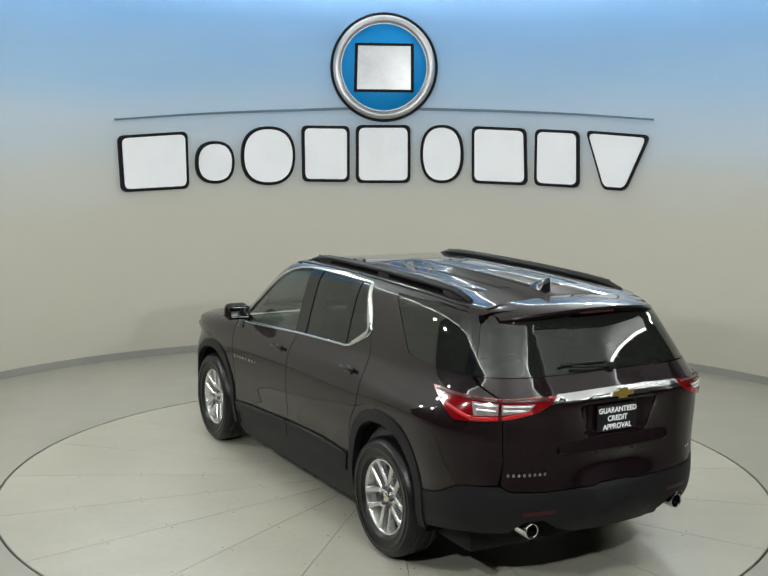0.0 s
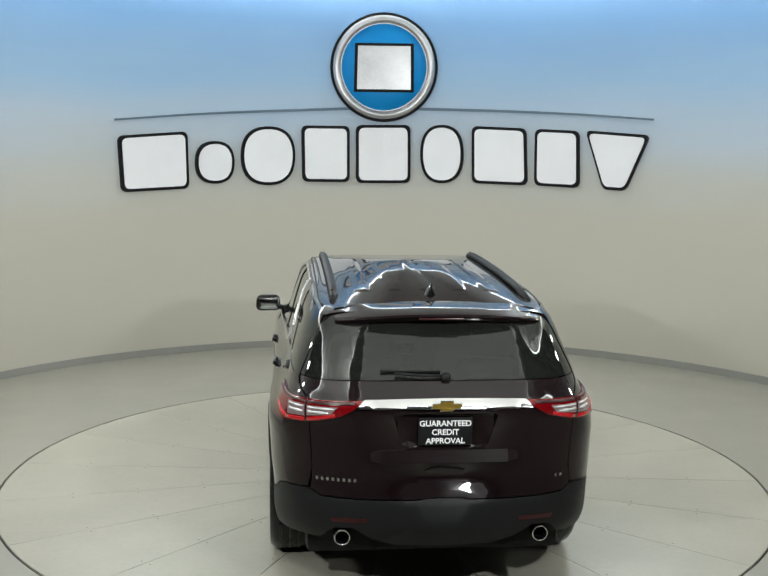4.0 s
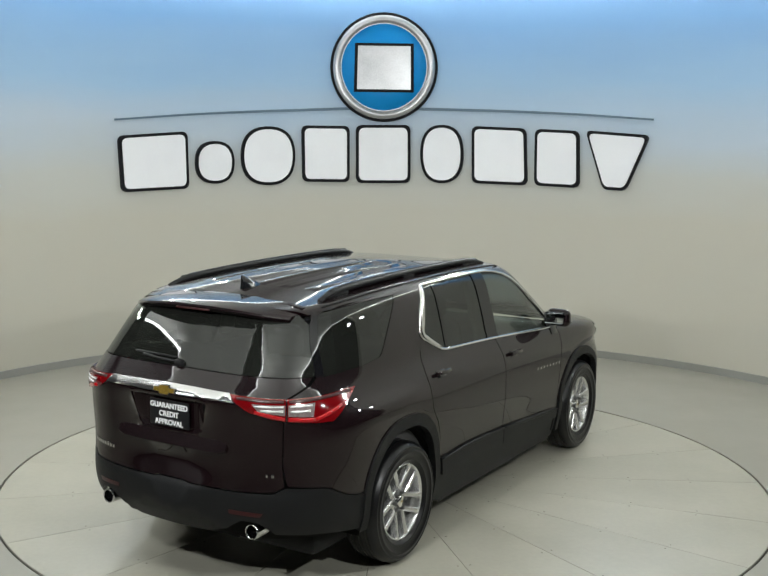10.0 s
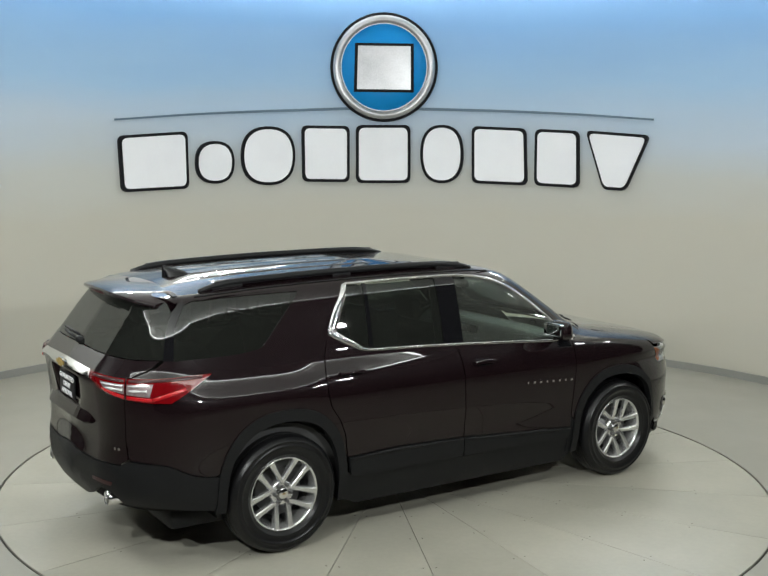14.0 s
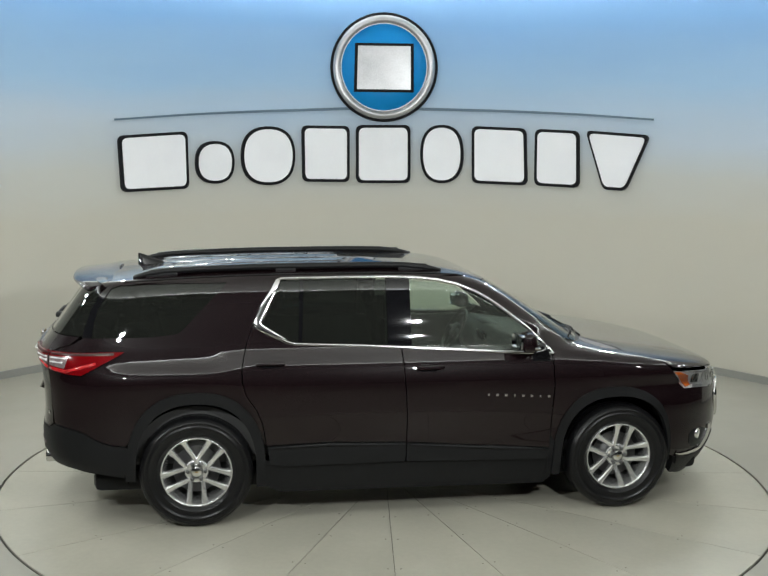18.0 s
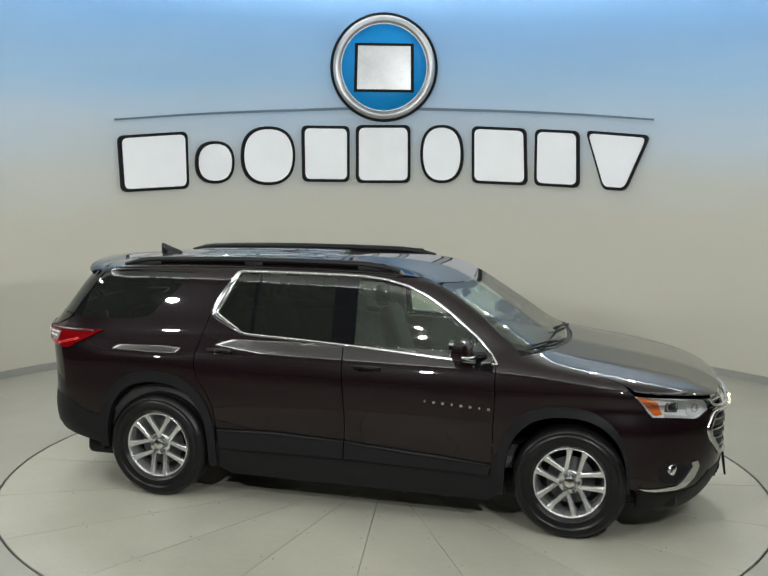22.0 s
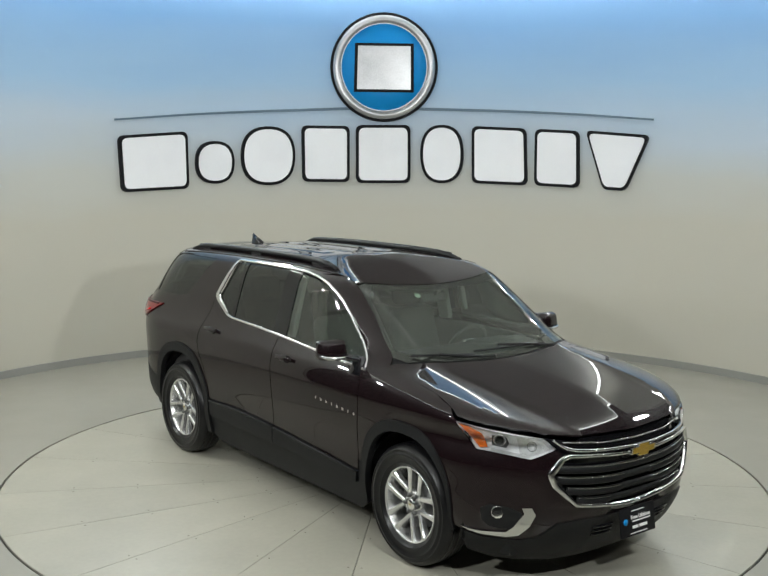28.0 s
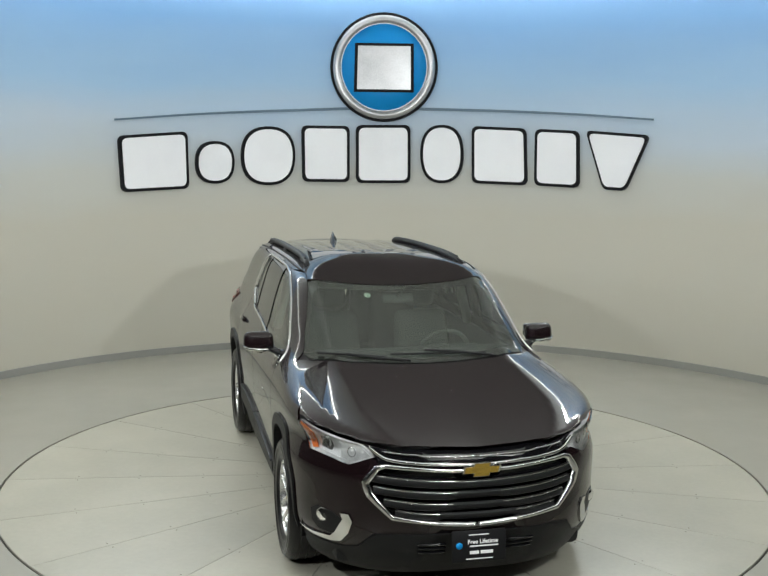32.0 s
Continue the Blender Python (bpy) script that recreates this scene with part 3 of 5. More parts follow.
HEAD = [(1.827, 1.020), (1.895, 1.006), (1.960, 0.993), (2.081, 0.974), (2.197, 0.964), (2.251, 0.905), (2.179, 0.860), (2.151, 0.844), (2.063, 0.861), (1.982, 0.871), (1.928, 0.874), (1.891, 0.925)]
GRILLE_L = [(2.300, 0.872), (2.272, 0.860), (2.214, 0.763), (2.230, 0.698), (2.326, 0.560), (2.45, 0.538), (S_FRONT, 0.508)]


def over(points):
    """Points (x, y) seen from above, as points of the wrap."""
    p = cast(*top_rays(np.array(points, float)))
    return [(wrap_s(a, b), c) for a, b, c in p]


HOOD_SIDE = [(1.945, -0.936), (1.86, -0.915), (1.70, -0.885), (1.50, -0.868), (1.32, -0.850), (1.175, -0.836)]
SCREEN_SIDE = [(0.43, -0.648), (0.53, -0.655), (0.632, -0.668), (0.80, -0.703), (0.869, -0.718), (1.019, -0.758), (1.130, -0.785)]
DLO = [(1.020, 1.168), (0.945, 1.25), (0.861, 1.330), (0.68, 1.472), (0.566, 1.55), (0.466, 1.606), (0.33, 1.660), (0.184, 1.692), (0.02, 1.708), (-0.147, 1.712), (-0.50, 1.712), (-0.93, 1.706),
       (-0.965, 1.695), (-1.045, 1.562), (-1.132, 1.418), (-1.128, 1.395), (-1.03, 1.335), (-0.90, 1.275), (-0.837, 1.262), (-0.40, 1.245), (-0.089, 1.230), (0.35, 1.205), (0.76, 1.180)]
Z_TOP = lambda x: float(ROOF(x)) - 0.062

# fender, doors, quarter panel
fender_arch = arch(*F_OUT, 168, 42)
panel("front_fender", [[(1.012, 1.150), (1.022, 0.930), (1.012, 0.78), (1.006, 0.565)] + fender_arch + [(1.835, 0.86), (1.888, 0.915), (1.826, 1.021)]
      + over(HOOD_SIDE[1:]) + [(1.12, 1.205), (1.03, 1.170)]], PAINT, car, side="pair", step=0.028)
FD = [(1.004, 1.160), (1.014, 0.93), (1.004, 0.78), (0.997, 0.482), (0.45, 0.520), (-0.058, 0.560), (-0.056, 0.75), (-0.075, 1.0), (-0.090, 1.222), (0.35, 1.196), (0.76, 1.171)]
panel("front_door", [FD], PAINT, car, side="pair")
RD = [(-0.066, 0.561), (-0.064, 0.75), (-0.083, 1.0), (-0.098, 1.222), (-0.40, 1.236), (-0.837, 1.252), (-0.905, 1.264), (-1.04, 1.325), (-1.145, 1.388), (-1.185, 1.26), (-1.216, 1.12), (-1.216, 1.03),
      (-1.19, 0.93), (-1.12, 0.83), (-1.075, 0.72), (-1.052, 0.565), (-0.61, 0.578)]
panel("rear_door", [RD], PAINT, car, side="pair")
rear_arch = arch(*R_OUT, 18, 161)
QGLASS = [(-1.315, 1.684), (-1.342, 1.652), (-1.626, 1.365), (-1.66, 1.345), (-1.80, 1.327), (-2.13, 1.320), (-2.140, 1.50), (-2.105, 1.64), (-2.04, 1.668), (-1.7, 1.680)]
panel("body_side", [[(-1.060, 0.565)] + rear_arch[1:] + [(-1.934, 0.594), (-1.985, 0.600), (-2.04, 0.621), (-2.085, 0.652), (-2.125, 0.686), (-2.16, 0.700), (-2.21, 0.708), (-2.305, 0.722), (-2.322, 0.84), (-2.318, 1.09), (-2.312, 1.22), (-2.20, 1.285), (-2.17, 1.32), (-2.168, 1.50), (-2.13, 1.67)]
      + [(x, Z_TOP(x)) for x in (-2.0, -1.7, -1.4, -1.1, -0.8, -0.5, -0.2, 0.05, 0.2)]
      + over(SCREEN_SIDE) + [(1.175, 1.206), (1.12, 1.203), (1.03, 1.170), (1.020, 1.174)] + [(x, z + 0.004) for x, z in DLO[1:12]]
      + [(x - 0.004, z) for x, z in DLO[12:15]] + [(-1.192, 1.26), (-1.224, 1.12), (-1.224, 1.03), (-1.198, 0.93), (-1.128, 0.83), (-1.083, 0.72)], QGLASS], PAINT, car, side="pair", step=0.028)
panel("quarter_window", [QGLASS], DARKGLASS, car, side="pair", off=-0.004, rim=0.0)
FG = [(-0.02, 1.236), (-0.02, 1.690), (0.17, 1.676), (0.32, 1.645), (0.455, 1.592), (0.56, 1.535), (0.67, 1.460), (0.80, 1.36), (0.93, 1.245), (0.99, 1.178), (0.76, 1.190), (0.35, 1.214)]
RG = [(-0.19, 1.244), (-0.19, 1.700), (-0.78, 1.698), (-0.80, 1.268), (-0.40, 1.254)]
VG = [(-0.825, 1.270), (-0.805, 1.697), (-0.93, 1.692), (-0.955, 1.685), (-1.035, 1.556), (-1.112, 1.415), (-1.03, 1.348), (-0.90, 1.285)]
panel("front_door_glass", [FG], GLASS, car, side="pair", off=-0.008, rim=0.0)
panel("rear_door_glass", [RG], DARKGLASS, car, side="pair", off=-0.008, rim=0.0)
panel("vent_glass", [VG], DARKGLASS, car, side="pair", off=-0.008, rim=0.0)
panel("pillar_trim", [[(-0.019, 1.225), (-0.019, 1.705), (-0.191, 1.708), (-0.191, 1.235)]], GLOSSBLACK, car, side="pair", off=-0.002)
panel("window_divider", [[(-0.799, 1.262), (-0.779, 1.70), (-0.806, 1.70), (-0.826, 1.264)]], GLOSSBLACK, car, side="pair", off=-0.003)
strip("window_chrome", DLO, CHROME, car, 0.019, 0.009, closed=True, label="bright chrome window surround")
strip("window_chrome_corner", [(-0.945, 1.700), (-1.04, 1.545), (-1.105, 1.425), (-1.095, 1.385), (-1.02, 1.343), (-0.90, 1.288)], CHROME, car, [0.02, 0.05, 0.066, 0.055, 0.04, 0.012], 0.011)

# cladding
panel("front_arch_cladding", [[(1.028, 0.27)] + arch(*F_OUT, 178, 2) + W((1.943, 0.95, 0.345)) + W((1.914, 0.95, 0.345)) + arch(*F_IN, 2, 178) + [(1.085, 0.27)]], CLAD, car, side="pair", off=0.012, rim=0.05, step=0.03)
panel("rear_arch_cladding", [[(-1.058, 0.27)] + arch(*R_OUT, 2, 178) + W((-2.02, 0.95, 0.34)) + W((-1.95, 0.95, 0.34)) + arch(*R_IN, 178, 2) + [(-1.122, 0.27)]], CLAD, car, side="pair", off=0.012, rim=0.05, step=0.03)
panel("front_door_cladding", [[(0.995, 0.474), (0.45, 0.512), (-0.058, 0.552), (-0.062, 0.42), (0.98, 0.395)]], CLAD, car, side="pair", off=0.014, rim=0.03)
panel("rear_door_cladding", [[(-0.068, 0.553), (-0.61, 0.570), (-1.045, 0.557), (-1.03, 0.435), (-0.94, 0.415), (-0.072, 0.42)]], CLAD, car, side="pair", off=0.014, rim=0.03)
strip("cladding_edge", [(0.985, 0.472), (0.72, 0.490), (0.45, 0.506), (-0.05, 0.545)], CLAD, car, [0.006, 0.026, 0.020, 0.010], 0.012, off=0.012)
strip("cladding_edge", [(-0.075, 0.546), (-0.61, 0.562), (-0.85, 0.556), (-1.04, 0.550)], CLAD, car, [0.010, 0.020, 0.022, 0.006], 0.012, off=0.012)
panel("sill", [[(1.02, 0.385), (-0.94, 0.420), (-1.075, 0.46), (-1.075, 0.265), (-0.95, 0.205), (0.97, 0.19), (1.03, 0.24)]], CLAD, car, side="pair", off=-0.012, rim=0.12)

panel("arch_filler", [[(0.985, 0.27), (0.999, 0.60), (1.04, 0.64), (1.06, 0.58), (1.06, 0.27)]], CLAD, car, side="pair", off=-0.006, rim=0.02)

# hood, windshield, roof
HOOD_LIP = cast(*wrap_rays(np.array([(S_FRONT, 0.950), (2.619, 0.953), (2.486, 0.960), (2.367, 0.966), (2.26, 0.970), (2.200, 0.968), (2.081, 0.979), (1.960, 0.998), (1.895, 1.011), (1.829, 1.024)])))
HOOD_LIP = HOOD_LIP - skin_normal(HOOD_LIP) * 0.010
HOOD = [(x, y if y < -0.012 else 0.0) for x, y, z in HOOD_LIP] + HOOD_SIDE[1:] + [(1.215, -0.79), (1.275, -0.735), (1.37, -0.50), (1.42, -0.236), (1.435, 0.0)]


def ease(a):
    a = np.clip(a, 0, 1)
    return a * a * (3 - 2 * a)


def hood_crease(p):
    """The hood's raised middle, narrowing towards the grille."""
    edge = 0.66 - 0.13 * np.clip((p[:, 0] - 1.3) / 1.1, 0, 1)
    return 0.004 * ease((edge - np.abs(p[:, 1])) / 0.07) * ease((2.42 - p[:, 0]) / 0.25)


def roof_beads(p):
    """Five long beads pressed up out of the rear roof."""
    row = np.clip(np.round(p[:, 1] / 0.205), -2, 2) * 0.205
    return 0.007 * ease((0.052 - np.abs(p[:, 1] - row)) / 0.022) * ease((p[:, 0] + 1.80) / 0.05) * ease((-0.42 - p[:, 0]) / 0.05)


panel("hood", [HOOD], PAINT, car, rays=top_rays, step=0.028, bulge=hood_crease)
roof_edge = [(x, -float(half_width(x, Z_TOP(x)))) for x in (-2.15, -2.0, -1.7, -1.4, -1.1, -0.8, -0.5, -0.2, 0.05, 0.2)]
panel("roof", [[(-2.29, 0.0), (-2.27, -0.30), (-2.22, -0.52)] + roof_edge + SCREEN_SIDE[:2] + [(0.585, -0.55), (0.625, -0.40), (0.652, -0.20), (0.66, 0.0)]], PAINT, car, rays=top_rays, step=0.024, bulge=roof_beads)
panel("windshield", [[(0.666, 0.0), (0.658, -0.20), (0.631, -0.40), (0.590, -0.55), (0.536, -0.652)] + SCREEN_SIDE[2:] + [(1.24, -0.745), (1.34, -0.50), (1.385, -0.236), (1.40, 0.0)]], GLASS, car, rays=top_rays, off=-0.004, rim=0.0)
panel("screen_frit", [[(0.666, 0.0), (0.658, -0.20), (0.631, -0.40), (0.590, -0.55), (0.536, -0.652)] + SCREEN_SIDE[2:] + [(1.24, -0.745), (1.34, -0.50), (1.385, -0.236), (1.40, 0.0), (1.335, 0.0), (1.32, -0.236), (1.27, -0.50), (1.18, -0.70), (1.10, -0.748), (1.00, -0.722), (0.85, -0.682), (0.68, -0.638), (0.655, -0.60), (0.70, -0.35), (0.718, 0.0)]], GLOSSBLACK, car, rays=top_rays, off=-0.008, rim=0.0, step=0.03)
panel("cowl", [[(1.385, 0.0), (1.37, -0.236), (1.325, -0.50), (1.225, -0.73), (1.12, -0.80), (1.14, -0.83), (1.22, -0.80), (1.285, -0.735), (1.38, -0.50), (1.43, -0.236), (1.445, 0.0)]], CLAD, car, rays=top_rays, off=-0.012, step=0.03)

# front end
panel("front_bumper", [[(1.827, 1.010), (1.886, 0.915), (1.922, 0.868)] + HEAD[9:5:-1] + [(2.243, 0.897), (2.268, 0.890)] + GRILLE_L[1:] + [(S_FRONT, 0.465), (2.36, 0.472), (2.26, 0.460), (2.185, 0.365), (2.11, 0.340), (1.96, 0.340), (1.86, 0.365)]
      + arch(*F_OUT, 0, 40)], PAINT, car)
panel("lower_bumper", [[(1.86, 0.362), (1.96, 0.338), (2.11, 0.338), (2.19, 0.363), (2.265, 0.458), (2.36, 0.470), (S_FRONT, 0.463), (S_FRONT, 0.180), (2.25, 0.178), (2.0, 0.190), (1.88, 0.225)]], CLAD, car, off=0.006, rim=0.06)
panel("grille_backing", [[(2.20, 0.975), (2.15, 0.80), (2.2, 0.60), (2.30, 0.50), (S_FRONT, 0.47), (S_FRONT, 0.985), (2.4, 0.975)]], GLOSSBLACK, car, off=-0.05, rim=0.0)
strip("grille_surround", [(S_FRONT, 0.832), (2.62, 0.833), (2.54, 0.842), (2.42, 0.856), (2.305, 0.864), (2.275, 0.850), (2.230, 0.763), (2.246, 0.698), (2.336, 0.570), (2.45, 0.546), (2.56, 0.528), (2.63, 0.519), (S_FRONT, 0.518)], CHROME, car, [0.021, 0.021, 0.021, 0.021, 0.025, 0.042, 0.048, 0.042, 0.028, 0.021, 0.019, 0.019, 0.019], 0.018, side="both", label="bright chrome grille surround")
strip("grille_brow", curve([(S_FRONT, 0.868), (2.60, 0.869), (2.42, 0.884), (2.322, 0.894), (2.282, 0.912), (2.238, 0.958)], 2, False), CHROME, car, [0.016, 0.016, 0.017, 0.020, 0.018, 0.012], 0.014, side="both")
for z0, z1, s0 in ((0.762, 0.792, 2.246), (0.694, 0.724, 2.260), (0.626, 0.655, 2.300), (0.566, 0.592, 2.345)):
    strip("grille_slat", curve([(S_FRONT, z0 - 0.010), (2.60, z0 - 0.010), (2.45, z0 + 0.002), (s0, z1 - 0.004)], 3, False), CLAD, car, 0.045, 0.016, side="both", off=-0.022)
    strip("grille_slat_trim", curve([(S_FRONT, z0 + 0.010), (2.60, z0 + 0.010), (2.45, z0 + 0.022), (s0, z1 + 0.016)], 3, False), CHROME, car, 0.0052, 0.005, side="both", off=-0.012)
strip("upper_grille_slat", [(S_FRONT, 0.918), (2.5, 0.924), (2.28, 0.940)], CHROME, car, 0.008, 0.006, side="both", off=-0.02)

# head lamps
for sgn in ("right", "left"):
    housing = panel("headlamp", [HEAD], HOUSING, car, side=sgn, off=-0.020, rim=0.02, step=0.02, label="clear headlamp with amber marker and chrome reflectors")[0]
    panel("lamp_lens", [HEAD], LENS, housing, side=sgn, off=0.002, rim=0.03)
    panel("amber_marker", [[(1.840, 1.010), (1.885, 1.000), (1.945, 0.965), (1.972, 0.892), (1.938, 0.884), (1.902, 0.928)]], AMBER, housing, side=sgn, off=-0.008, rim=0.006, step=0.02)
    panel("inner_reflector", [[(2.092, 0.960), (2.187, 0.954), (2.236, 0.905), (2.174, 0.870), (2.143, 0.857), (2.108, 0.866)]], WHITELENS, housing, side=sgn, off=-0.014, rim=0.004, step=0.02)
    panel("light_guide", [[(1.985, 0.892), (2.06, 0.880), (2.148, 0.864), (2.148, 0.852), (2.06, 0.867), (1.985, 0.877)]], WHITELENS, housing, side=sgn, off=-0.010, rim=0.015, step=0.02)
    panel("projector_shroud", [[(1.988, 0.962), (2.050, 0.956), (2.062, 0.920), (2.05, 0.898), (1.988, 0.904)]], CABIN, housing, side=sgn, off=-0.016, rim=0.0, step=0.02)
    for s, z, r in ((2.022, 0.935, 0.038), (2.155, 0.914, 0.030)):
        p = cast(*wrap_rays(np.array([[s, z]])))
        n = skin_normal(p)[0]
        p = p[0]
        if sgn == "left":
            p, n = p * FLIP, n * FLIP
        m = Matrix.Translation(p - n * 0.03) @ Vector(n).to_track_quat("Z", "Y").to_matrix().to_4x4()
        part("projector_ring", *moved(lathe([(r, 0.0), (r, 0.022), (r * 0.86, 0.024), (r * 0.8, 0.008)], 24, "z"), m), CHROME, housing)
        part("projector", *moved(lathe([(r * 0.8, 0.006), (r * 0.6, 0.018), (r * 0.3, 0.024), (0.0, 0.026)], 24, "z"), m), GLOSSBLACK if r > 0.035 else WHITELENS, housing)

# fog lamps
for sgn in ("right", "left"):
    bay = panel("fog_bay", [curve([(1.95, 0.560), (2.115, 0.545), (2.135, 0.44), (2.07, 0.405), (1.96, 0.42)], 1)], CLAD, car, side=sgn, off=0.003)[0]
    p = cast(*wrap_rays(np.array([[2.025, 0.512]])))
    n = skin_normal(p)[0]
    p = p[0]
    if sgn == "left":
        p, n = p * FLIP, n * FLIP
    m = Matrix.Translation(p - n * 0.004) @ Vector(n + np.array([0.5, 0, 0])).to_track_quat("Z", "Y").to_matrix().to_4x4()
    fog = part("fog_lamp", *moved(lathe([(0.040, -0.03), (0.040, 0.012), (0.037, 0.015), (0.036, 0.006)], 28, "z"), m), CHROME, car)
    part("reflector", *moved(lathe([(0.036, 0.006), (0.028, -0.008), (0.020, -0.014), (0.016, -0.004), (0.0, 0.002)], 28, "z"), m), CHROME, fog)
    part("lamp_lens", *moved(lathe([(0.0365, 0.012), (0.03, 0.017), (0.0, 0.02)], 28, "z"), m), LENS, fog)
    panel("fog_chrome", [[(1.862, 0.390), (1.90, 0.382), (1.96, 0.380), (2.06, 0.392), (2.090, 0.430), (2.132, 0.519), (2.122, 0.553), (2.160, 0.557), (2.176, 0.515), (2.155, 0.44), (2.112, 0.376), (2.06, 0.360), (1.955, 0.360), (1.90, 0.370)]], CHROME, car, side=sgn, off=0.010, rim=0.02, step=0.025, label="chrome blade under the fog lamp")

# rear end
panel("hatch", [[(-2.318, 0.720), (-2.362, 0.684), (-2.50, 0.677), (-2.765, 0.672), (-2.79, 0.682), (S_REAR, 0.684), (S_REAR, 0.968), (-2.715, 0.968), (-2.685, 0.990), (-2.652, 1.160), (-2.665, 1.172), (S_REAR, 1.172), (S_REAR, 1.338), (-2.5, 1.336), (-2.19, 1.326), (-2.220, 1.285), (-2.317, 1.225), (-2.3225, 1.09), (-2.3258, 0.84)]], PAINT, car, step=0.024)
panel("rear_glass", [[(S_REAR, 1.345), (-2.5, 1.342), (-2.172, 1.332), (-2.172, 1.50), (-2.16, 1.60), (-2.20, 1.655), (-2.5, 1.672), (S_REAR, 1.675)]], DARKGLASS, car, rim=0.0, off=-0.003, step=0.02)


def bumper_step(p):
    """The bumper's shelf: it stands out below a sloping upper band."""
    a, b = np.clip((0.690 - p[:, 2]) / 0.055, 0, 1), np.clip((-p[:, 0] - 2.36) / 0.14, 0, 1)
    c = np.clip((p[:, 2] - 0.40) / 0.16, 0, 1)
    return 0.007 * a * a * (3 - 2 * a) * b * (0.35 + 0.65 * c)


panel("rear_bumper", [arch(*R_OUT, 164, 178)[1:] + [(-1.945, 0.363), (-2.05, 0.385), (-2.15, 0.405), (-2.35, 0.428), (-2.385, 0.47), (-2.42, 0.500), (-2.49, 0.505), (-2.525, 0.475), (-2.56, 0.440), (-2.66, 0.398), (S_REAR, 0.388), (S_REAR, 0.676), (-2.79, 0.674), (-2.765, 0.664), (-2.50, 0.668), (-2.36, 0.674), (-2.315, 0.708), (-2.21, 0.700), (-2.16, 0.692), (-2.125, 0.678), (-2.085, 0.644), (-2.04, 0.613), (-1.985, 0.592), (-1.938, 0.586)]], CLAD, car, off=0.001, rim=0.03, bulge=bumper_step)
panel("rear_valance", [[(-1.99, 0.40), (-2.15, 0.42), (-2.35, 0.44), (-2.40, 0.51), (-2.51, 0.51), (-2.56, 0.455), (-2.66, 0.41), (S_REAR, 0.40), (S_REAR, 0.31), (-2.5, 0.31), (-2.05, 0.33)]], WELL, car, off=-0.06, rim=0.05)

# tail lamps: red wings with a clear band
TAILRED = [(-1.952, 1.230), (-2.02, 1.230), (-2.15, 1.225), (-2.31, 1.226), (-2.42, 1.232), (-2.538, 1.238), (-2.50, 1.196), (-2.452, 1.156), (-2.36, 1.120), (-2.30, 1.106), (-2.20, 1.090), (-2.125, 1.084), (-2.065, 1.135)]
for sgn in ("right", "left"):
    lamp_ob = panel("tail_lamp", [TAILRED], REDLENS, car, side=sgn, off=0.012, rim=0.02, step=0.025, label="red tail lamp with clear band")[0]
    panel("clear_band", [[(-2.20, 1.198), (-2.304, 1.198), (-2.304, 1.140), (-2.21, 1.125)]], TAILBAND, lamp_ob, side=sgn, off=0.0145, rim=0.004, step=0.02)
    panel("clear_band", [[(-2.316, 1.198), (-2.440, 1.203), (-2.415, 1.165), (-2.316, 1.143)]], TAILBAND, lamp_ob, side=sgn, off=0.0145, rim=0.004, step=0.02)
    for a, b in (((-2.07, 1.158), (-2.20, 1.108)), ((-2.20, 1.108), (-2.303, 1.120)), ((-2.317, 1.122), (-2.43, 1.160))):
        strip("red_guide", [a, b], REDGLOW, lamp_ob, 0.020, 0.004, side=sgn, off=0.0125)
    strip("dark_upper_band", [(-2.00, 1.218), (-2.15, 1.214), (-2.30, 1.213)], DARKRED, lamp_ob, 0.018, 0.004, side=sgn, off=0.0125)
    strip("dark_upper_band", [(-2.32, 1.214), (-2.42, 1.219), (-2.50, 1.224)], DARKRED, lamp_ob, 0.018, 0.004, side=sgn, off=0.0125)
    for s0, s1, z, w in ((-2.212, -2.298, 1.186, 0.012), (-2.222, -2.296, 1.160, 0.016), (-2.322, -2.428, 1.190, 0.012), (-2.322, -2.405, 1.168, 0.016)):
        strip("lamp_facet", [(s0, z), (s1, z + 0.003)], WHITELENS, lamp_ob, [w, w * 0.5, w, w * 0.4], 0.005, side=sgn, off=0.0150, step=0.012)
    strip("lamp_joint", [(-2.310, 1.232), (-2.310, 1.108)], GLOSSBLACK, lamp_ob, 0.008, 0.006, side=sgn, off=0.011)

panel("chrome_bar", [[(-2.535, 1.240), (-2.7, 1.246), (S_REAR, 1.248), (S_REAR, 1.198), (-2.7, 1.199), (-2.514, 1.199)]], CHROME, car, off=0.012, rim=0.02, bulge=lambda p: 0.012 * np.clip((1.248 - p[:, 2]) / 0.056, 0, 1)**1.4, label="bright chrome bar across the hatch")


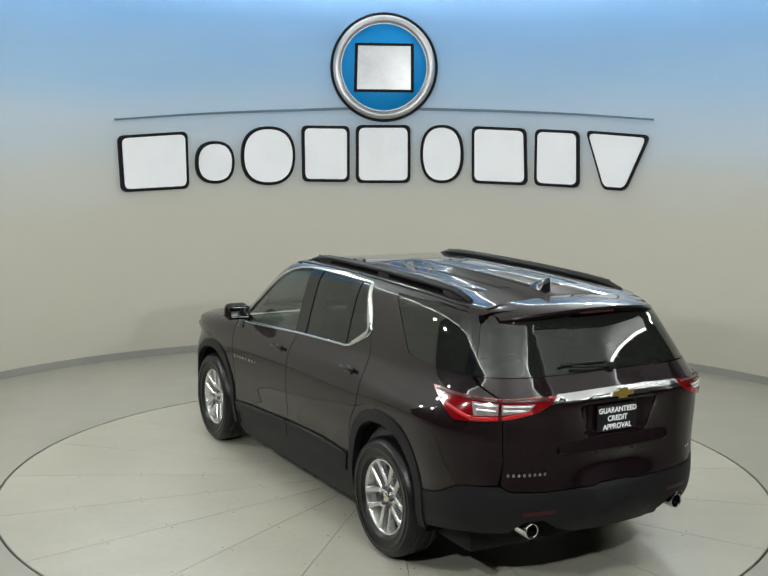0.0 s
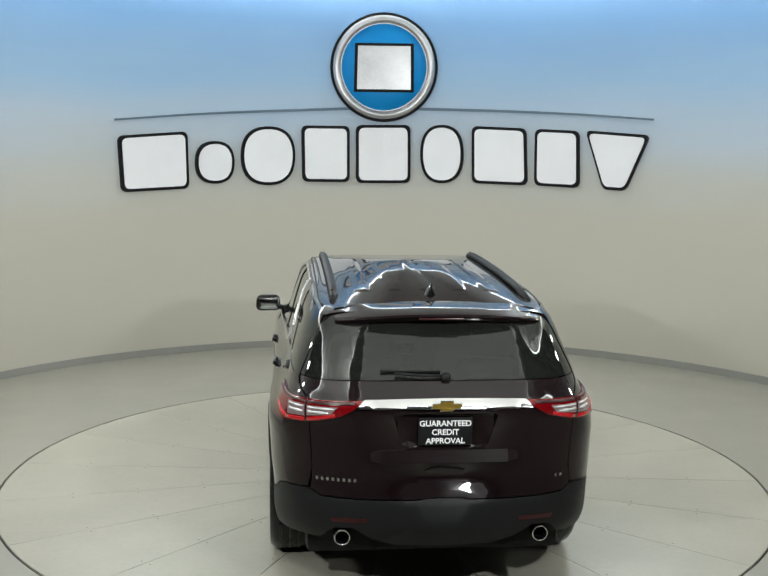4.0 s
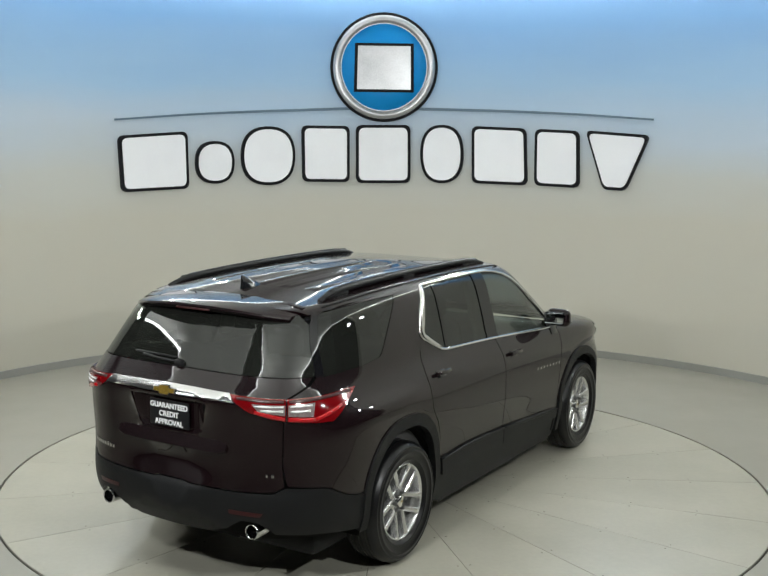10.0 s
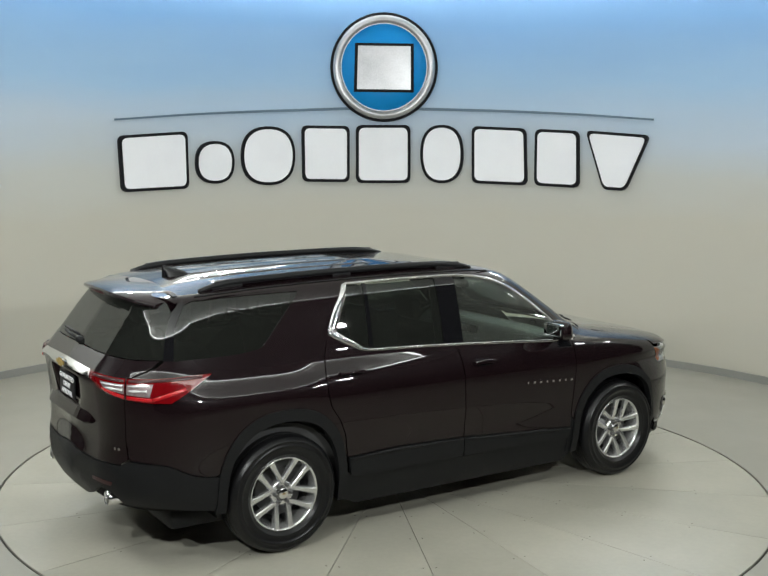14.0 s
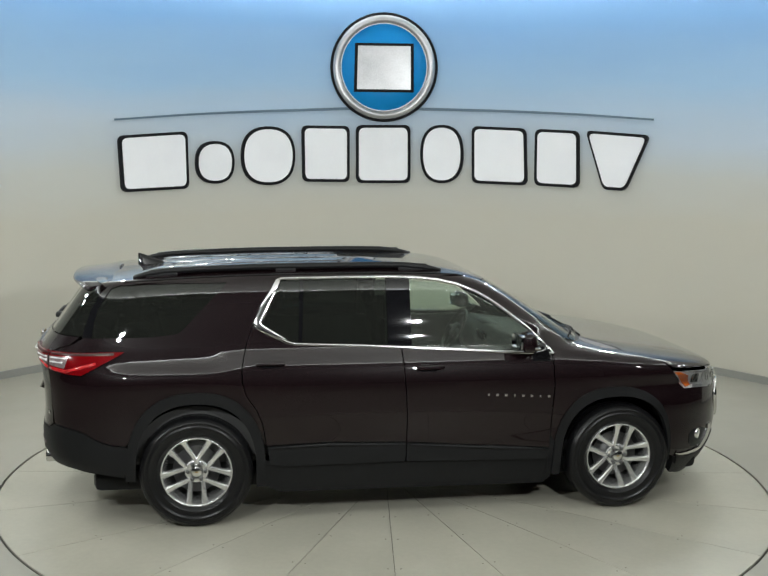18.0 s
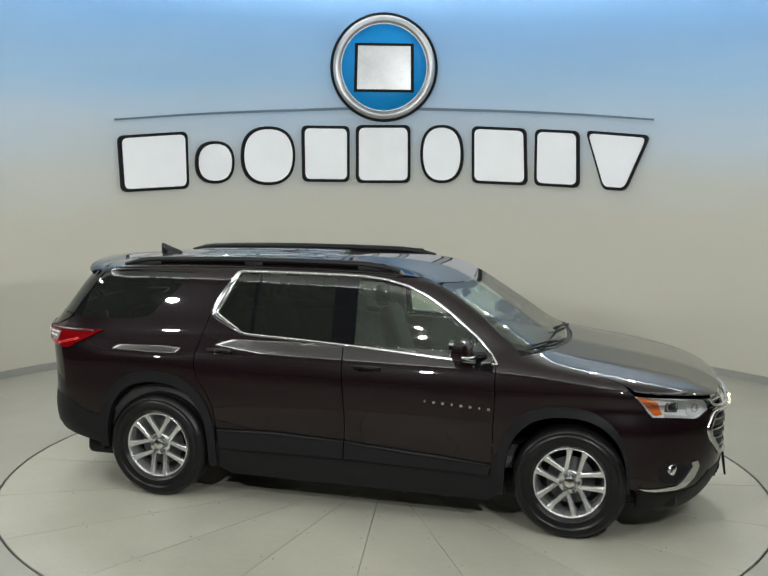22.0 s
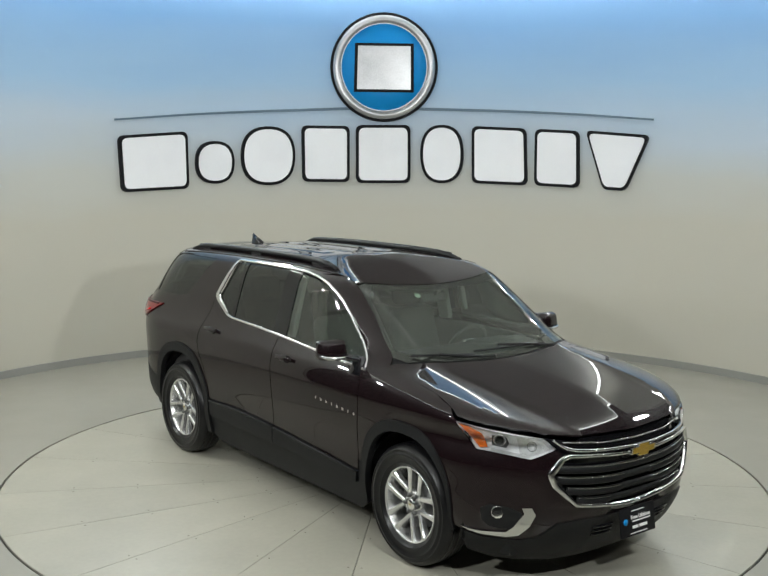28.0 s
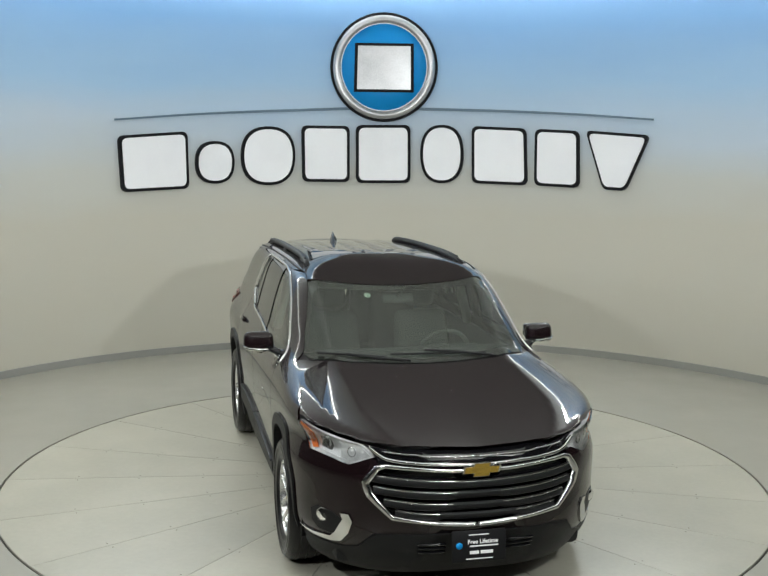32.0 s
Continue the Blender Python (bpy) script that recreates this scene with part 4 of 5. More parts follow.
def bow_badge(name, at, facing, w, h):
    """A flat gold badge with angled arms."""
    o = [(-w * 1.06, -h * 0.48), (-w * 0.42, -h * 0.48), (-w * 0.48, -h), (w * 0.40, -h), (w * 0.46, -h * 0.48), (w * 0.96, -h * 0.48), (w * 1.06, h * 0.48), (w * 0.42, h * 0.48), (w * 0.48, h), (-w * 0.40, h), (-w * 0.46, h * 0.48), (-w * 0.96, h * 0.48)]
    m = Matrix.Translation(at) @ Matrix(facing)
    for n, k, z, mat in (("badge_edge", 1.10, 0.008, CHROME), (name, 1.0, 0.011, GOLD)):
        v = [(x * k, y * k, zz) for zz in (z, -0.01) for x, y in o]
        c = len(o)
        part(n, *moved((v, [tuple(range(c))] + [(i + c, (i + 1) % c + c, (i + 1) % c, i) for i in range(c)]), m), mat, car, "gold badge" if mat is GOLD else "", smooth=False)


REAR_FACE = ((0, 0, -1, 0), (-1, 0, 0, 0), (0, 1, 0, 0), (0, 0, 0, 1))
FRONT_FACE = ((0, 0, 1, 0), (1, 0, 0, 0), (0, 1, 0, 0), (0, 0, 0, 1))
bow_badge("rear_badge", (-2.670, 0.0, 1.220), REAR_FACE, 0.075, 0.026)
bow_badge("front_badge", (2.588, 0.0, 0.846), FRONT_FACE, 0.098, 0.036)

# wheels
def make_wheel(x, y):
    s = -1 if y < 0 else 1
    phase = 78 if x > 0 else 54
    R = 0.392
    barrel = lathe([(0.238, -0.075), (0.246, -0.085), (0.249, -0.094), (0.244, -0.099), (0.236, -0.096), (0.231, -0.080), (0.222, -0.05), (0.205, 0.02), (0.215, 0.09), (0.24, 0.11)], 60)
    wheel = part("wheel", *barrel, ALLOY, car, "bright ten-spoke alloy wheel with black tyre")
    tyre = [(0.238, -0.075), (0.250, -0.097), (0.268, -0.110), (0.272, -0.116), (0.277, -0.1165), (0.281, -0.115), (0.30, -0.121), (0.318, -0.1225), (0.320, -0.1255), (0.333, -0.126), (0.335, -0.1235), (0.352, -0.121), (0.355, -0.1235), (0.359, -0.122), (0.364, -0.116), (0.378, -0.104), (0.388, -0.085), (0.3915, -0.05), (0.392, 0.0), (0.3915, 0.05), (0.388, 0.085), (0.37, 0.11), (0.32, 0.12), (0.25, 0.10)]
    part("tyre", *lathe(tyre, 72), RUBBER, wheel)
    for r0, h in ((0.3925, -0.055), (0.3935, 0.0), (0.3925, 0.055)):
        part("tread_groove", *lathe([(r0, h - 0.006), (r0 + 0.0004, h), (r0, h + 0.006)], 60), GLOSSBLACK, wheel)
    part("brake_disc", *lathe([(0.165, 0.012), (0.165, -0.005), (0.08, -0.005), (0.08, -0.03), (0.0, -0.03)], 40), DARKMETAL, wheel)
    part("inner_shade", *lathe([(0.224, 0.05), (0.0, 0.05)], 32), CLAD, wheel)
    for i in range(5):
        for d in (-1, 1):
            rows = []
            for r, off, w, y0 in ((0.050, 0.040, 0.013, -0.062), (0.085, 0.044, 0.0155, -0.070), (0.13, 0.047, 0.016, -0.078), (0.18, 0.050, 0.0175, -0.085), (0.215, 0.054, 0.022, -0.090), (0.239, 0.061, 0.032, -0.092)):
                rows.append((r, d * off, w, y0))
            v, f = [], []
            for r, o, w, y0 in rows:
                v += [(r, y0 + 0.035, o - w * 1.1), (r, y0 + 0.004, o - w), (r, y0 - 0.004, o - w * 0.6), (r, y0 - 0.004, o + w * 0.6), (r, y0 + 0.004, o + w), (r, y0 + 0.035, o + w * 1.1)]
            for j in range(len(rows) - 1):
                f += [(j * 6 + k, j * 6 + k + 1, j * 6 + 7 + k, j * 6 + 6 + k) for k in range(5)]
            part("spoke", *moved((v, f), pose(0, 0, 0, 0, -(phase + 72 * i), 0)), ALLOY, wheel, smooth=False)
    part("hub", *lathe([(0.085, -0.03), (0.083, -0.060), (0.070, -0.066), (0.045, -0.060), (0.040, -0.058)], 36), ALLOY, wheel)
    part("hub_cap", *lathe([(0.038, -0.055), (0.038, -0.082), (0.032, -0.087), (0.0, -0.088)], 24), CHROME, wheel)
    bm = bmesh.new()
    box(bm, (0.022, 0.003, 0.008), (0, -0.0885, 0), 0.001)
    bm_part("cap_badge", bm, GOLD, wheel, "small gold cap badge")
    for i in range(6):
        part("lug_nut", *moved(lathe([(0.0145, -0.04), (0.0135, -0.084), (0.010, -0.089), (0.0, -0.089)], 6), pose(0.060 * math.cos(radians(60 * i)), 0, 0.060 * math.sin(radians(60 * i)))), DARKMETAL, wheel)
    part("valve", *moved(tube([(0.2, -0.075, 0), (0.215, -0.09, 0)], 0.004, 6), pose(0, 0, 0, 0, 100, 0)), CLAD, wheel)
    wheel.matrix_basis = pose(x, s * 0.866, R - 0.002) if s < 0 else pose(x, s * 0.866, R - 0.002, 0, 0, 180)
    return wheel


for x in (AX, -AX):
    for y in (-1, 1):
        make_wheel(x, y)
        v, f = lathe([(0.47, -0.93), (0.47, -0.55), (0.0, -0.55)] if y < 0 else [(0.47, 0.93), (0.47, 0.55), (0.0, 0.55)], 28, "y", 200, -10)
        part("wheel_liner", *moved((v, f), pose(x, 0, 0.385)), WELL, car)
bm = bmesh.new()
box(bm, (4.5, 1.55, 0.16), (0, 0, 0.29), 0.05)
bm_part("underbody", bm, CLAD, car)


# ---- smaller parts of the body ----
def skin_at(s, z, left=False, rays=wrap_rays):
    """A pose on the skin: z out of it, x forward along it."""
    p = cast(*rays(np.array([[s, z]], float)))
    n = Vector(skin_normal(p)[0])
    p = Vector(p[0])
    if left:
        p.y, n.y = -p.y, -n.y
    fore = Vector((1, 0, 0)) if abs(n.x) < 0.8 else Vector((0, -1 if n.x > 0 else 1, 0))
    y = n.cross(fore).normalized()
    x = y.cross(n)
    return Matrix(((x.x, y.x, n.x, p.x), (x.y, y.y, n.y, p.y), (x.z, y.z, n.z, p.z), (0, 0, 0, 1)))


def skin_box(name, m, size, mat, parent, bevel=0.004, at=(0, 0, 0), label="", taper=None):
    bm = bmesh.new()
    box(bm, size, at, bevel, taper=taper)
    bm.transform(m)
    return bm_part(name, bm, mat, parent, label)


for left in (False, True):
    # door handles
    for s, z in ((-1.023, 1.136), (0.103, 1.092)):
        m = skin_at(s, z, left)
        skin_box("handle_cup", m, (0.115, 0.052, 0.006), GLOSSBLACK, car, 0.002, (-0.01, 0, 0.0))
        skin_box("door_handle", m, (0.195, 0.030, 0.018), PAINT, car, 0.008, (0, 0, 0.022))
        for dx in (-0.082, 0.082):
            skin_box("handle_foot", m, (0.03, 0.026, 0.026), PAINT, car, 0.006, (dx, 0, 0.010))
    # row of small chrome bars on the front door
    for i in range(8):
        m = skin_at(0.527 + 0.0641 * i, 0.893 - 0.0035 * i, left)
        skin_box("badge_bar", m, (0.020 if i % 3 else 0.012, 0.022, 0.005), CHROME, car, 0.002)
    # outside mirror
    sy = 1 if left else -1
    head = bmesh.new()
    box(head, (0.130, 0.215, 0.138), (0, 0, 0), 0.045, segments=4, taper=(0.8, 0.94))
    for v in head.verts:
        v.co.x -= 0.16 * max(0.0, v.co.y * sy) if v.co.x < 0 else 0.25 * max(0.0, v.co.y * sy)
    head.transform(pose(0.800, sy * 1.045, 1.280))
    mirror = bm_part("door_mirror", head, PAINT, car, "dark cherry door mirror with chrome blade")
    v, f = tube([(0.880, sy * 0.945, 1.238), (0.875, sy * 1.03, 1.230), (0.853, sy * 1.115, 1.236), (0.810, sy * 1.152, 1.250)], [0.005, 0.010, 0.010, 0.006], 8, flat=1.2)
    part("mirror_blade", v, f, CHROME, mirror)
    bm = bmesh.new()
    box(bm, (0.008, 0.165, 0.100), (0.722, sy * 1.037, 1.284), 0.02, (0, 0, -sy * 8), 3)
    bm_part("mirror_pane", bm, MIRROR, mirror)
    v, f = tube([(0.93, sy * 0.875, 1.196), (0.89, sy * 0.935, 1.226), (0.84, sy * 0.985, 1.240)], [0.045, 0.036, 0.034], 10, flat=0.65)
    part("mirror_arm", v, f, GLOSSBLACK, mirror)
    bm = bmesh.new()
    box(bm, (0.17, 0.05, 0.15), (0.925, sy * 0.915, 1.172), 0.022, (sy * 24, 0, 0), 3, taper=(0.6, 0.8))
    bm_part("mirror_sail", bm, GLOSSBLACK, mirror)
    # roof rail
    ry = sy * 0.605
    xs = np.linspace(0.24, -1.96, 34)
    zs = [float(cast(*top_rays(np.array([[x, ry]])))[0, 2]) for x in xs]
    lift = [0.024 * min(1.0, i / 4.0, (33 - i) / 3.0)**0.7 if 0 < i < 33 else -0.004 for i in range(34)]
    v, f = tube([(x, ry - sy * 0.01 * (k / 0.024), z + k) for x, z, k in zip(xs, zs, lift)], [0.028 if 1 < i < 32 else 0.020 for i in range(34)], 12, flat=0.8)
    rail = part("roof_rail", v, f, CLAD, car, "black roof rail")
    for i, w in ((3, 0.26), (17, 0.16), (30, 0.24)):
        bm = bmesh.new()
        box(bm, (w, 0.026, 0.052), (xs[i], ry, zs[i] + 0.012), 0.008, taper=(0.72, 0.8))
        bm_part("rail_foot", bm, CLAD, rail)
    # dark ditch moulding beside the rail
    v, f = tube([(x, sy * (float(half_width(x, Z_TOP(x))) - 0.03), z) for x, z in ((x, float(cast(*top_rays(np.array([[x, -float(half_width(x, Z_TOP(x))) + 0.03]])))[0, 2])) for x in np.linspace(0.36, -2.02, 30))], 0.006, 6)
    part("roof_moulding", v, f, CLAD, car)
    # tailpipe
    pipe = lathe([(0.039, 0.22), (0.039, -0.004), (0.041, -0.010), (0.045, -0.009), (0.047, 0.004), (0.044, 0.22)], 28)
    m = Matrix.Translation((-2.578, sy * 0.572, 0.440)) @ Matrix(((0, 1, 0, 0), (1, 0, 0, 0), (0, 0, 1, 0), (0, 0, 0, 1)))
    tail = part("tailpipe", *moved(pipe, m), CHROME, car, "round chrome tailpipe")
    part("pipe_bore", *moved(lathe([(0.039, 0.012), (0.036, 0.12), (0.0, 0.12)], 20), m), GLOSSBLACK, tail)
    # row of small bars on the hatch
    if left:
        for i in range(8):
            m = skin_at(-2.345 - 0.0215 * i, 0.782, True)
            skin_box("badge_bar", m, (0.016, 0.026, 0.005), CHROME, car, 0.002)
    else:
        for s, w in ((-2.385, 0.012), (-2.362, 0.018)):
            m = skin_at(s, 0.782)
            skin_box("badge_bar", m, (w, 0.024, 0.005), CHROME, car, 0.002)

for sgn in ("right", "left"):
    panel("rear_reflector", [[(-2.40, 0.560), (-2.545, 0.563), (-2.545, 0.540), (-2.41, 0.536)]], DARKRED, car, side=sgn, off=0.004, rim=0.01, step=0.03, bulge=bumper_step)
    panel("pillar_gloss", [[(-2.128, 1.325), (-2.175, 1.325), (-2.175, 1.50), (-2.16, 1.60), (-2.11, 1.675), (-2.095, 1.66), (-2.135, 1.50)]], GLOSSBLACK, car, side=sgn, off=0.001, rim=0.01, step=0.03)

# aerial fin
rows = []
for t, w, h in ((-0.085, 0.010, 0.006), (-0.06, 0.020, 0.022), (0.0, 0.030, 0.042), (0.05, 0.028, 0.060), (0.072, 0.014, 0.066), (0.080, 0.004, 0.064)):
    rows.append((t * 1.25, w * 1.25, h * 1.3))
v, f = [], []
for t, w, h in rows:
    x = -1.865 - t
    v += [(x, -w, 1.733), (x, -w * 0.55, 1.735 + h * 0.5), (x, 0, 1.735 + h), (x, w * 0.55, 1.735 + h * 0.5), (x, w, 1.733)]
for i in range(len(rows) - 1):
    f += [(i * 5 + k, i * 5 + k + 1, i * 5 + 6 + k, i * 5 + 5 + k) for k in range(4)]
f += [(4, 3, 2, 1, 0), tuple(len(v) - 5 + k for k in range(5))]
part("roof_aerial", v, f, GLOSSBLACK, car, "gloss black shark-fin aerial")

def on_rear(y, z, out):
    p = cast(np.array([[-3.2, y, z]]), np.array([[1.0, 0, 0]]))[0]
    return tuple(p - np.array([out, 0, 0]))


# tailgate spoiler
ys = np.linspace(-0.605, 0.605, 25)
v, f = [], []
for y in ys:
    k = abs(y) / 0.605
    lip = on_rear(y, 1.63, 0.0)[0] - 0.075 + 0.055 * k**2
    x0 = -2.03
    z0, z1 = (float(cast(*top_rays(np.array([[x, y * 0.99]])))[0, 2]) for x in (x0, -2.14))
    zl = 1.702 - 0.052 * k**2.4
    v += [(x0, y, z0 - 0.006), (-2.14, y, max(z1, zl + 0.018) + 0.003), (lip + 0.16, y, zl + 0.016), (lip + 0.03, y, zl + 0.002), (lip + 0.006, y, zl - 0.008), (lip, y, zl - 0.020), (lip + 0.018, y, zl - 0.040), (lip + 0.10, y, zl - 0.066)]
for i in range(len(ys) - 1):
    f += [(i * 8 + k, i * 8 + 8 + k, i * 8 + 9 + k, i * 8 + k + 1) for k in range(7)]
f += [tuple(range(8)), tuple(len(v) - 1 - k for k in range(8))]
bm = bmesh.new()
vs = [bm.verts.new(p) for p in v]
for q in f:
    bm.faces.new([vs[i] for i in q])
bm_part("roof_spoiler", bm, PAINT, car)
bm = bmesh.new()
box(bm, (0.010, 0.26, 0.010), (-2.420, 0, 1.668), 0.003)
bm_part("brake_light", bm, DARKRED, car, "dark red high brake light")

# wipers
def wiper(name, path, blade):
    arm = part(name, *tube(path, 0.009, 8), CLAD, car)
    part("blade", *tube(blade, 0.007, 6), CLAD, arm)


def on_top(x, y, up):
    return tuple(cast(*top_rays(np.array([[x, y]])))[0] + np.array([0, 0, up]))


wiper("front_wiper", [on_top(1.36, 0.52, 0.012), on_top(1.33, 0.30, 0.022), on_top(1.30, 0.02, 0.028)], [on_top(1.325, 0.45, 0.016), on_top(1.325, 0.1, 0.018), on_top(1.315, -0.22, 0.016)])
wiper("front_wiper", [on_top(1.395, -0.10, 0.012), on_top(1.36, -0.32, 0.022), on_top(1.30, -0.52, 0.026)], [on_top(1.345, -0.25, 0.016), on_top(1.30, -0.48, 0.018), on_top(1.22, -0.70, 0.014)])
wiper("rear_wiper", [on_rear(-0.01, 1.365, 0.02), on_rear(0.15, 1.372, 0.028), on_rear(0.28, 1.380, 0.025)], [on_rear(0.02, 1.385, 0.012), on_rear(0.36, 1.390, 0.014)])
bm = bmesh.new()
box(bm, (0.05, 0.06, 0.045), on_rear(-0.01, 1.36, 0.012), 0.018)
bm_part("wiper_pivot", bm, CLAD, car)

# hatch grip below the plate
v, f = [], []
for y in np.linspace(-0.42, 0.42, 15):
    e = 0.5 * min(1.0, (0.43 - abs(y)) / 0.05) + 0.5
    zt, zb = 0.918 + 0.040 * e, 0.918 - 0.032 * e
    v += [on_rear(y, zt + 0.004, -0.004), on_rear(y, zt, 0.002), on_rear(y, zb + 0.006, 0.034 * e), on_rear(y, zb, 0.034 * e), on_rear(y, zb - 0.012, -0.004)]
for i in range(14):
    f += [(i * 5 + k, i * 5 + k + 1, i * 5 + 6 + k, i * 5 + 5 + k) for k in range(4)]
part("hatch_grip", v, f + [(0, 1, 2, 3, 4), (74, 73, 72, 71, 70)], PAINT, car, smooth=False)


def flat_part(name, size, m, mat, parent, bevel=0.003, at=(0, 0, 0), label=""):
    bm = bmesh.new()
    box(bm, size, at, bevel)
    bm.transform(m)
    return bm_part(name, bm, mat, parent, label)


def lettering(words, size, m, mat, parent, at, bold=0.0):
    data = bpy.data.curves.new("lettering", "FONT")
    data.body, data.size, data.align_x, data.align_y, data.extrude, data.offset = words, size, "CENTER", "CENTER", 0.0008, bold
    ob = bpy.data.objects.new("lettering", data)
    scene.collection.objects.link(ob)
    bpy.context.view_layer.update()
    me = bpy.data.meshes.new_from_object(ob)
    bpy.data.objects.remove(ob)
    me.transform(m @ pose(*at))
    me.materials.clear()
    me.materials.append(mat)
    out = new("lettering", me)
    out.parent = parent
    return out


# rear placard and front plate, each facing out
v, f = [], []
for y, z0, z1 in ((-0.27, 0.985, 1.165), (-0.20, 0.964, 1.175), (0.0, 0.964, 1.175), (0.20, 0.964, 1.175), (0.27, 0.985, 1.165)):
    k = 0.75 if abs(y) > 0.1 else 1.0
    v += [on_rear(y, z0, -0.002), (-2.610, y * k, z0 + 0.022), (-2.614, y * k, z1 - 0.016), on_rear(y, z1, -0.002)]
for i in range(4):
    f += [(i * 4 + k, i * 4 + k + 1, i * 4 + 5 + k, i * 4 + 4 + k) for k in range(3)]
part("hatch_recess", v, f + [(0, 1, 2, 3), (19, 18, 17, 16)], PAINT, car, smooth=False)
rear_m = Matrix.Translation((-2.632, 0, 1.066)) @ Matrix(REAR_FACE)
rear_plate = flat_part("rear_placard", (0.305, 0.160, 0.012), rear_m, PLATEBLACK, car, 0.005, label="black dealer placard with white words")
for words, y, w in (("GUARANTEED", 0.050, 0.0465), ("CREDIT", 0.0, 0.0465), ("APPROVAL", -0.050, 0.0465)):
    lettering(words, w * 0.97, rear_m, WHITEPAINT, rear_plate, (0, y - 0.004, 0.0075), 0.0010)
front_m = Matrix.Translation((2.572, 0, 0.392)) @ Matrix(FRONT_FACE) @ pose(0, 0, 0, -8)
front_plate = flat_part("front_plate", (0.325, 0.180, 0.014), front_m, PLATEBLACK, car, 0.006, label="black dealer plate with white print")
lettering("Free Lifetime", 0.034, front_m, WHITEPAINT, front_plate, (0.022, 0.024, 0.0085), 0.0008)
for x, y, w, h in ((0.0, 0.064, 0.12, 0.006), (0.03, 0.0, 0.17, 0.008), (-0.03, -0.036, 0.055, 0.019), (0.045, -0.036, 0.075, 0.019), (0.0, -0.072, 0.16, 0.006)):
    flat_part("print_bar", (w, h, 0.003), front_m, WHITEPAINT, front_plate, 0.001, (x, y, 0.0075))
part("print_dot", *moved(lathe([(0.019, 0.0), (0.019, 0.003), (0.0, 0.0035)], 20, "z"), front_m @ pose(-0.118, 0.006, 0.0065)), SIGNBLUE, front_plate)
for sgn in ("right", "left"):
    for z in (0.352, 0.378, 0.404):
        strip("intake_slat", [(2.43, z), (2.545, z)], GLOSSBLACK, car, 0.012, 0.010, side=sgn, off=0.008)

# sticker on the screen
m = Matrix.Translation(on_top(0.745, -0.255, -0.012)) @ Vector((0.62, 0, 0.78)).to_track_quat("Z", "Y").to_matrix().to_4x4()
part("screen_sticker", *moved(lathe([(0.024, 0.0), (0.024, 0.001), (0.0, 0.0015)], 20, "z"), m), material("sticker_green", (0.42, 0.52, 0.44), 0.5, vary=0.3, scale=60), car)

# ---- inside the cabin ----
bm = bmesh.new()
box(bm, (3.4, 1.66, 0.10), (-0.55, 0, 0.46), 0.03)
bm_part("cabin_floor", bm, CABIN, car)
for sy in (-1, 1):
    bm = bmesh.new()
    box(bm, (3.1, 0.06, 0.72), (-0.65, sy * 0.835, 0.83), 0.03, taper=(1.0, 0.9))
    bm_part("door_trim", bm, CABIN, car)
bm = bmesh.new()
box(bm, (0.62, 1.62, 0.30), (1.02, 0, 1.03), 0.10, (0, 7, 0), 4)
dash = bm_part("dashboard", bm, CABIN, car)
bm = bmesh.new()
box(bm, (0.16, 0.40, 0.06), (0.86, 0.37, 1.18), 0.03, (0, 10, 0), 3)
bm_part("dash_hood", bm, CABIN, dash)
bm = bmesh.new()
box(bm, (0.03, 0.26, 0.16), (0.735, 0.0, 1.10), 0.015, (0, -12, 0), 3)
bm_part("dash_screen", bm, GLOSSBLACK, dash)
ring = lathe([(0.185 + 0.016 * math.cos(a), 0.016 * math.sin(a)) for a in np.linspace(0, 2 * math.pi, 9)[:-1]], 36, "z", closed=True)
m = pose(0.585, 0.37, 1.125, 0, -62, 0)
wheel_rim = part("steering_wheel", *moved(ring, m), CABIN, car, "dark steering wheel")
bm = bmesh.new()
box(bm, (0.13, 0.15, 0.05), (0, 0, -0.01), 0.03, (0, 0, 0), 3)
box(bm, (0.03, 0.34, 0.022), (0.01, 0, -0.005), 0.008)
box(bm, (0.17, 0.03, 0.022), (-0.09, 0, -0.005), 0.008)
bm.transform(m)
bm_part("wheel_hub", bm, CABIN, wheel_rim)


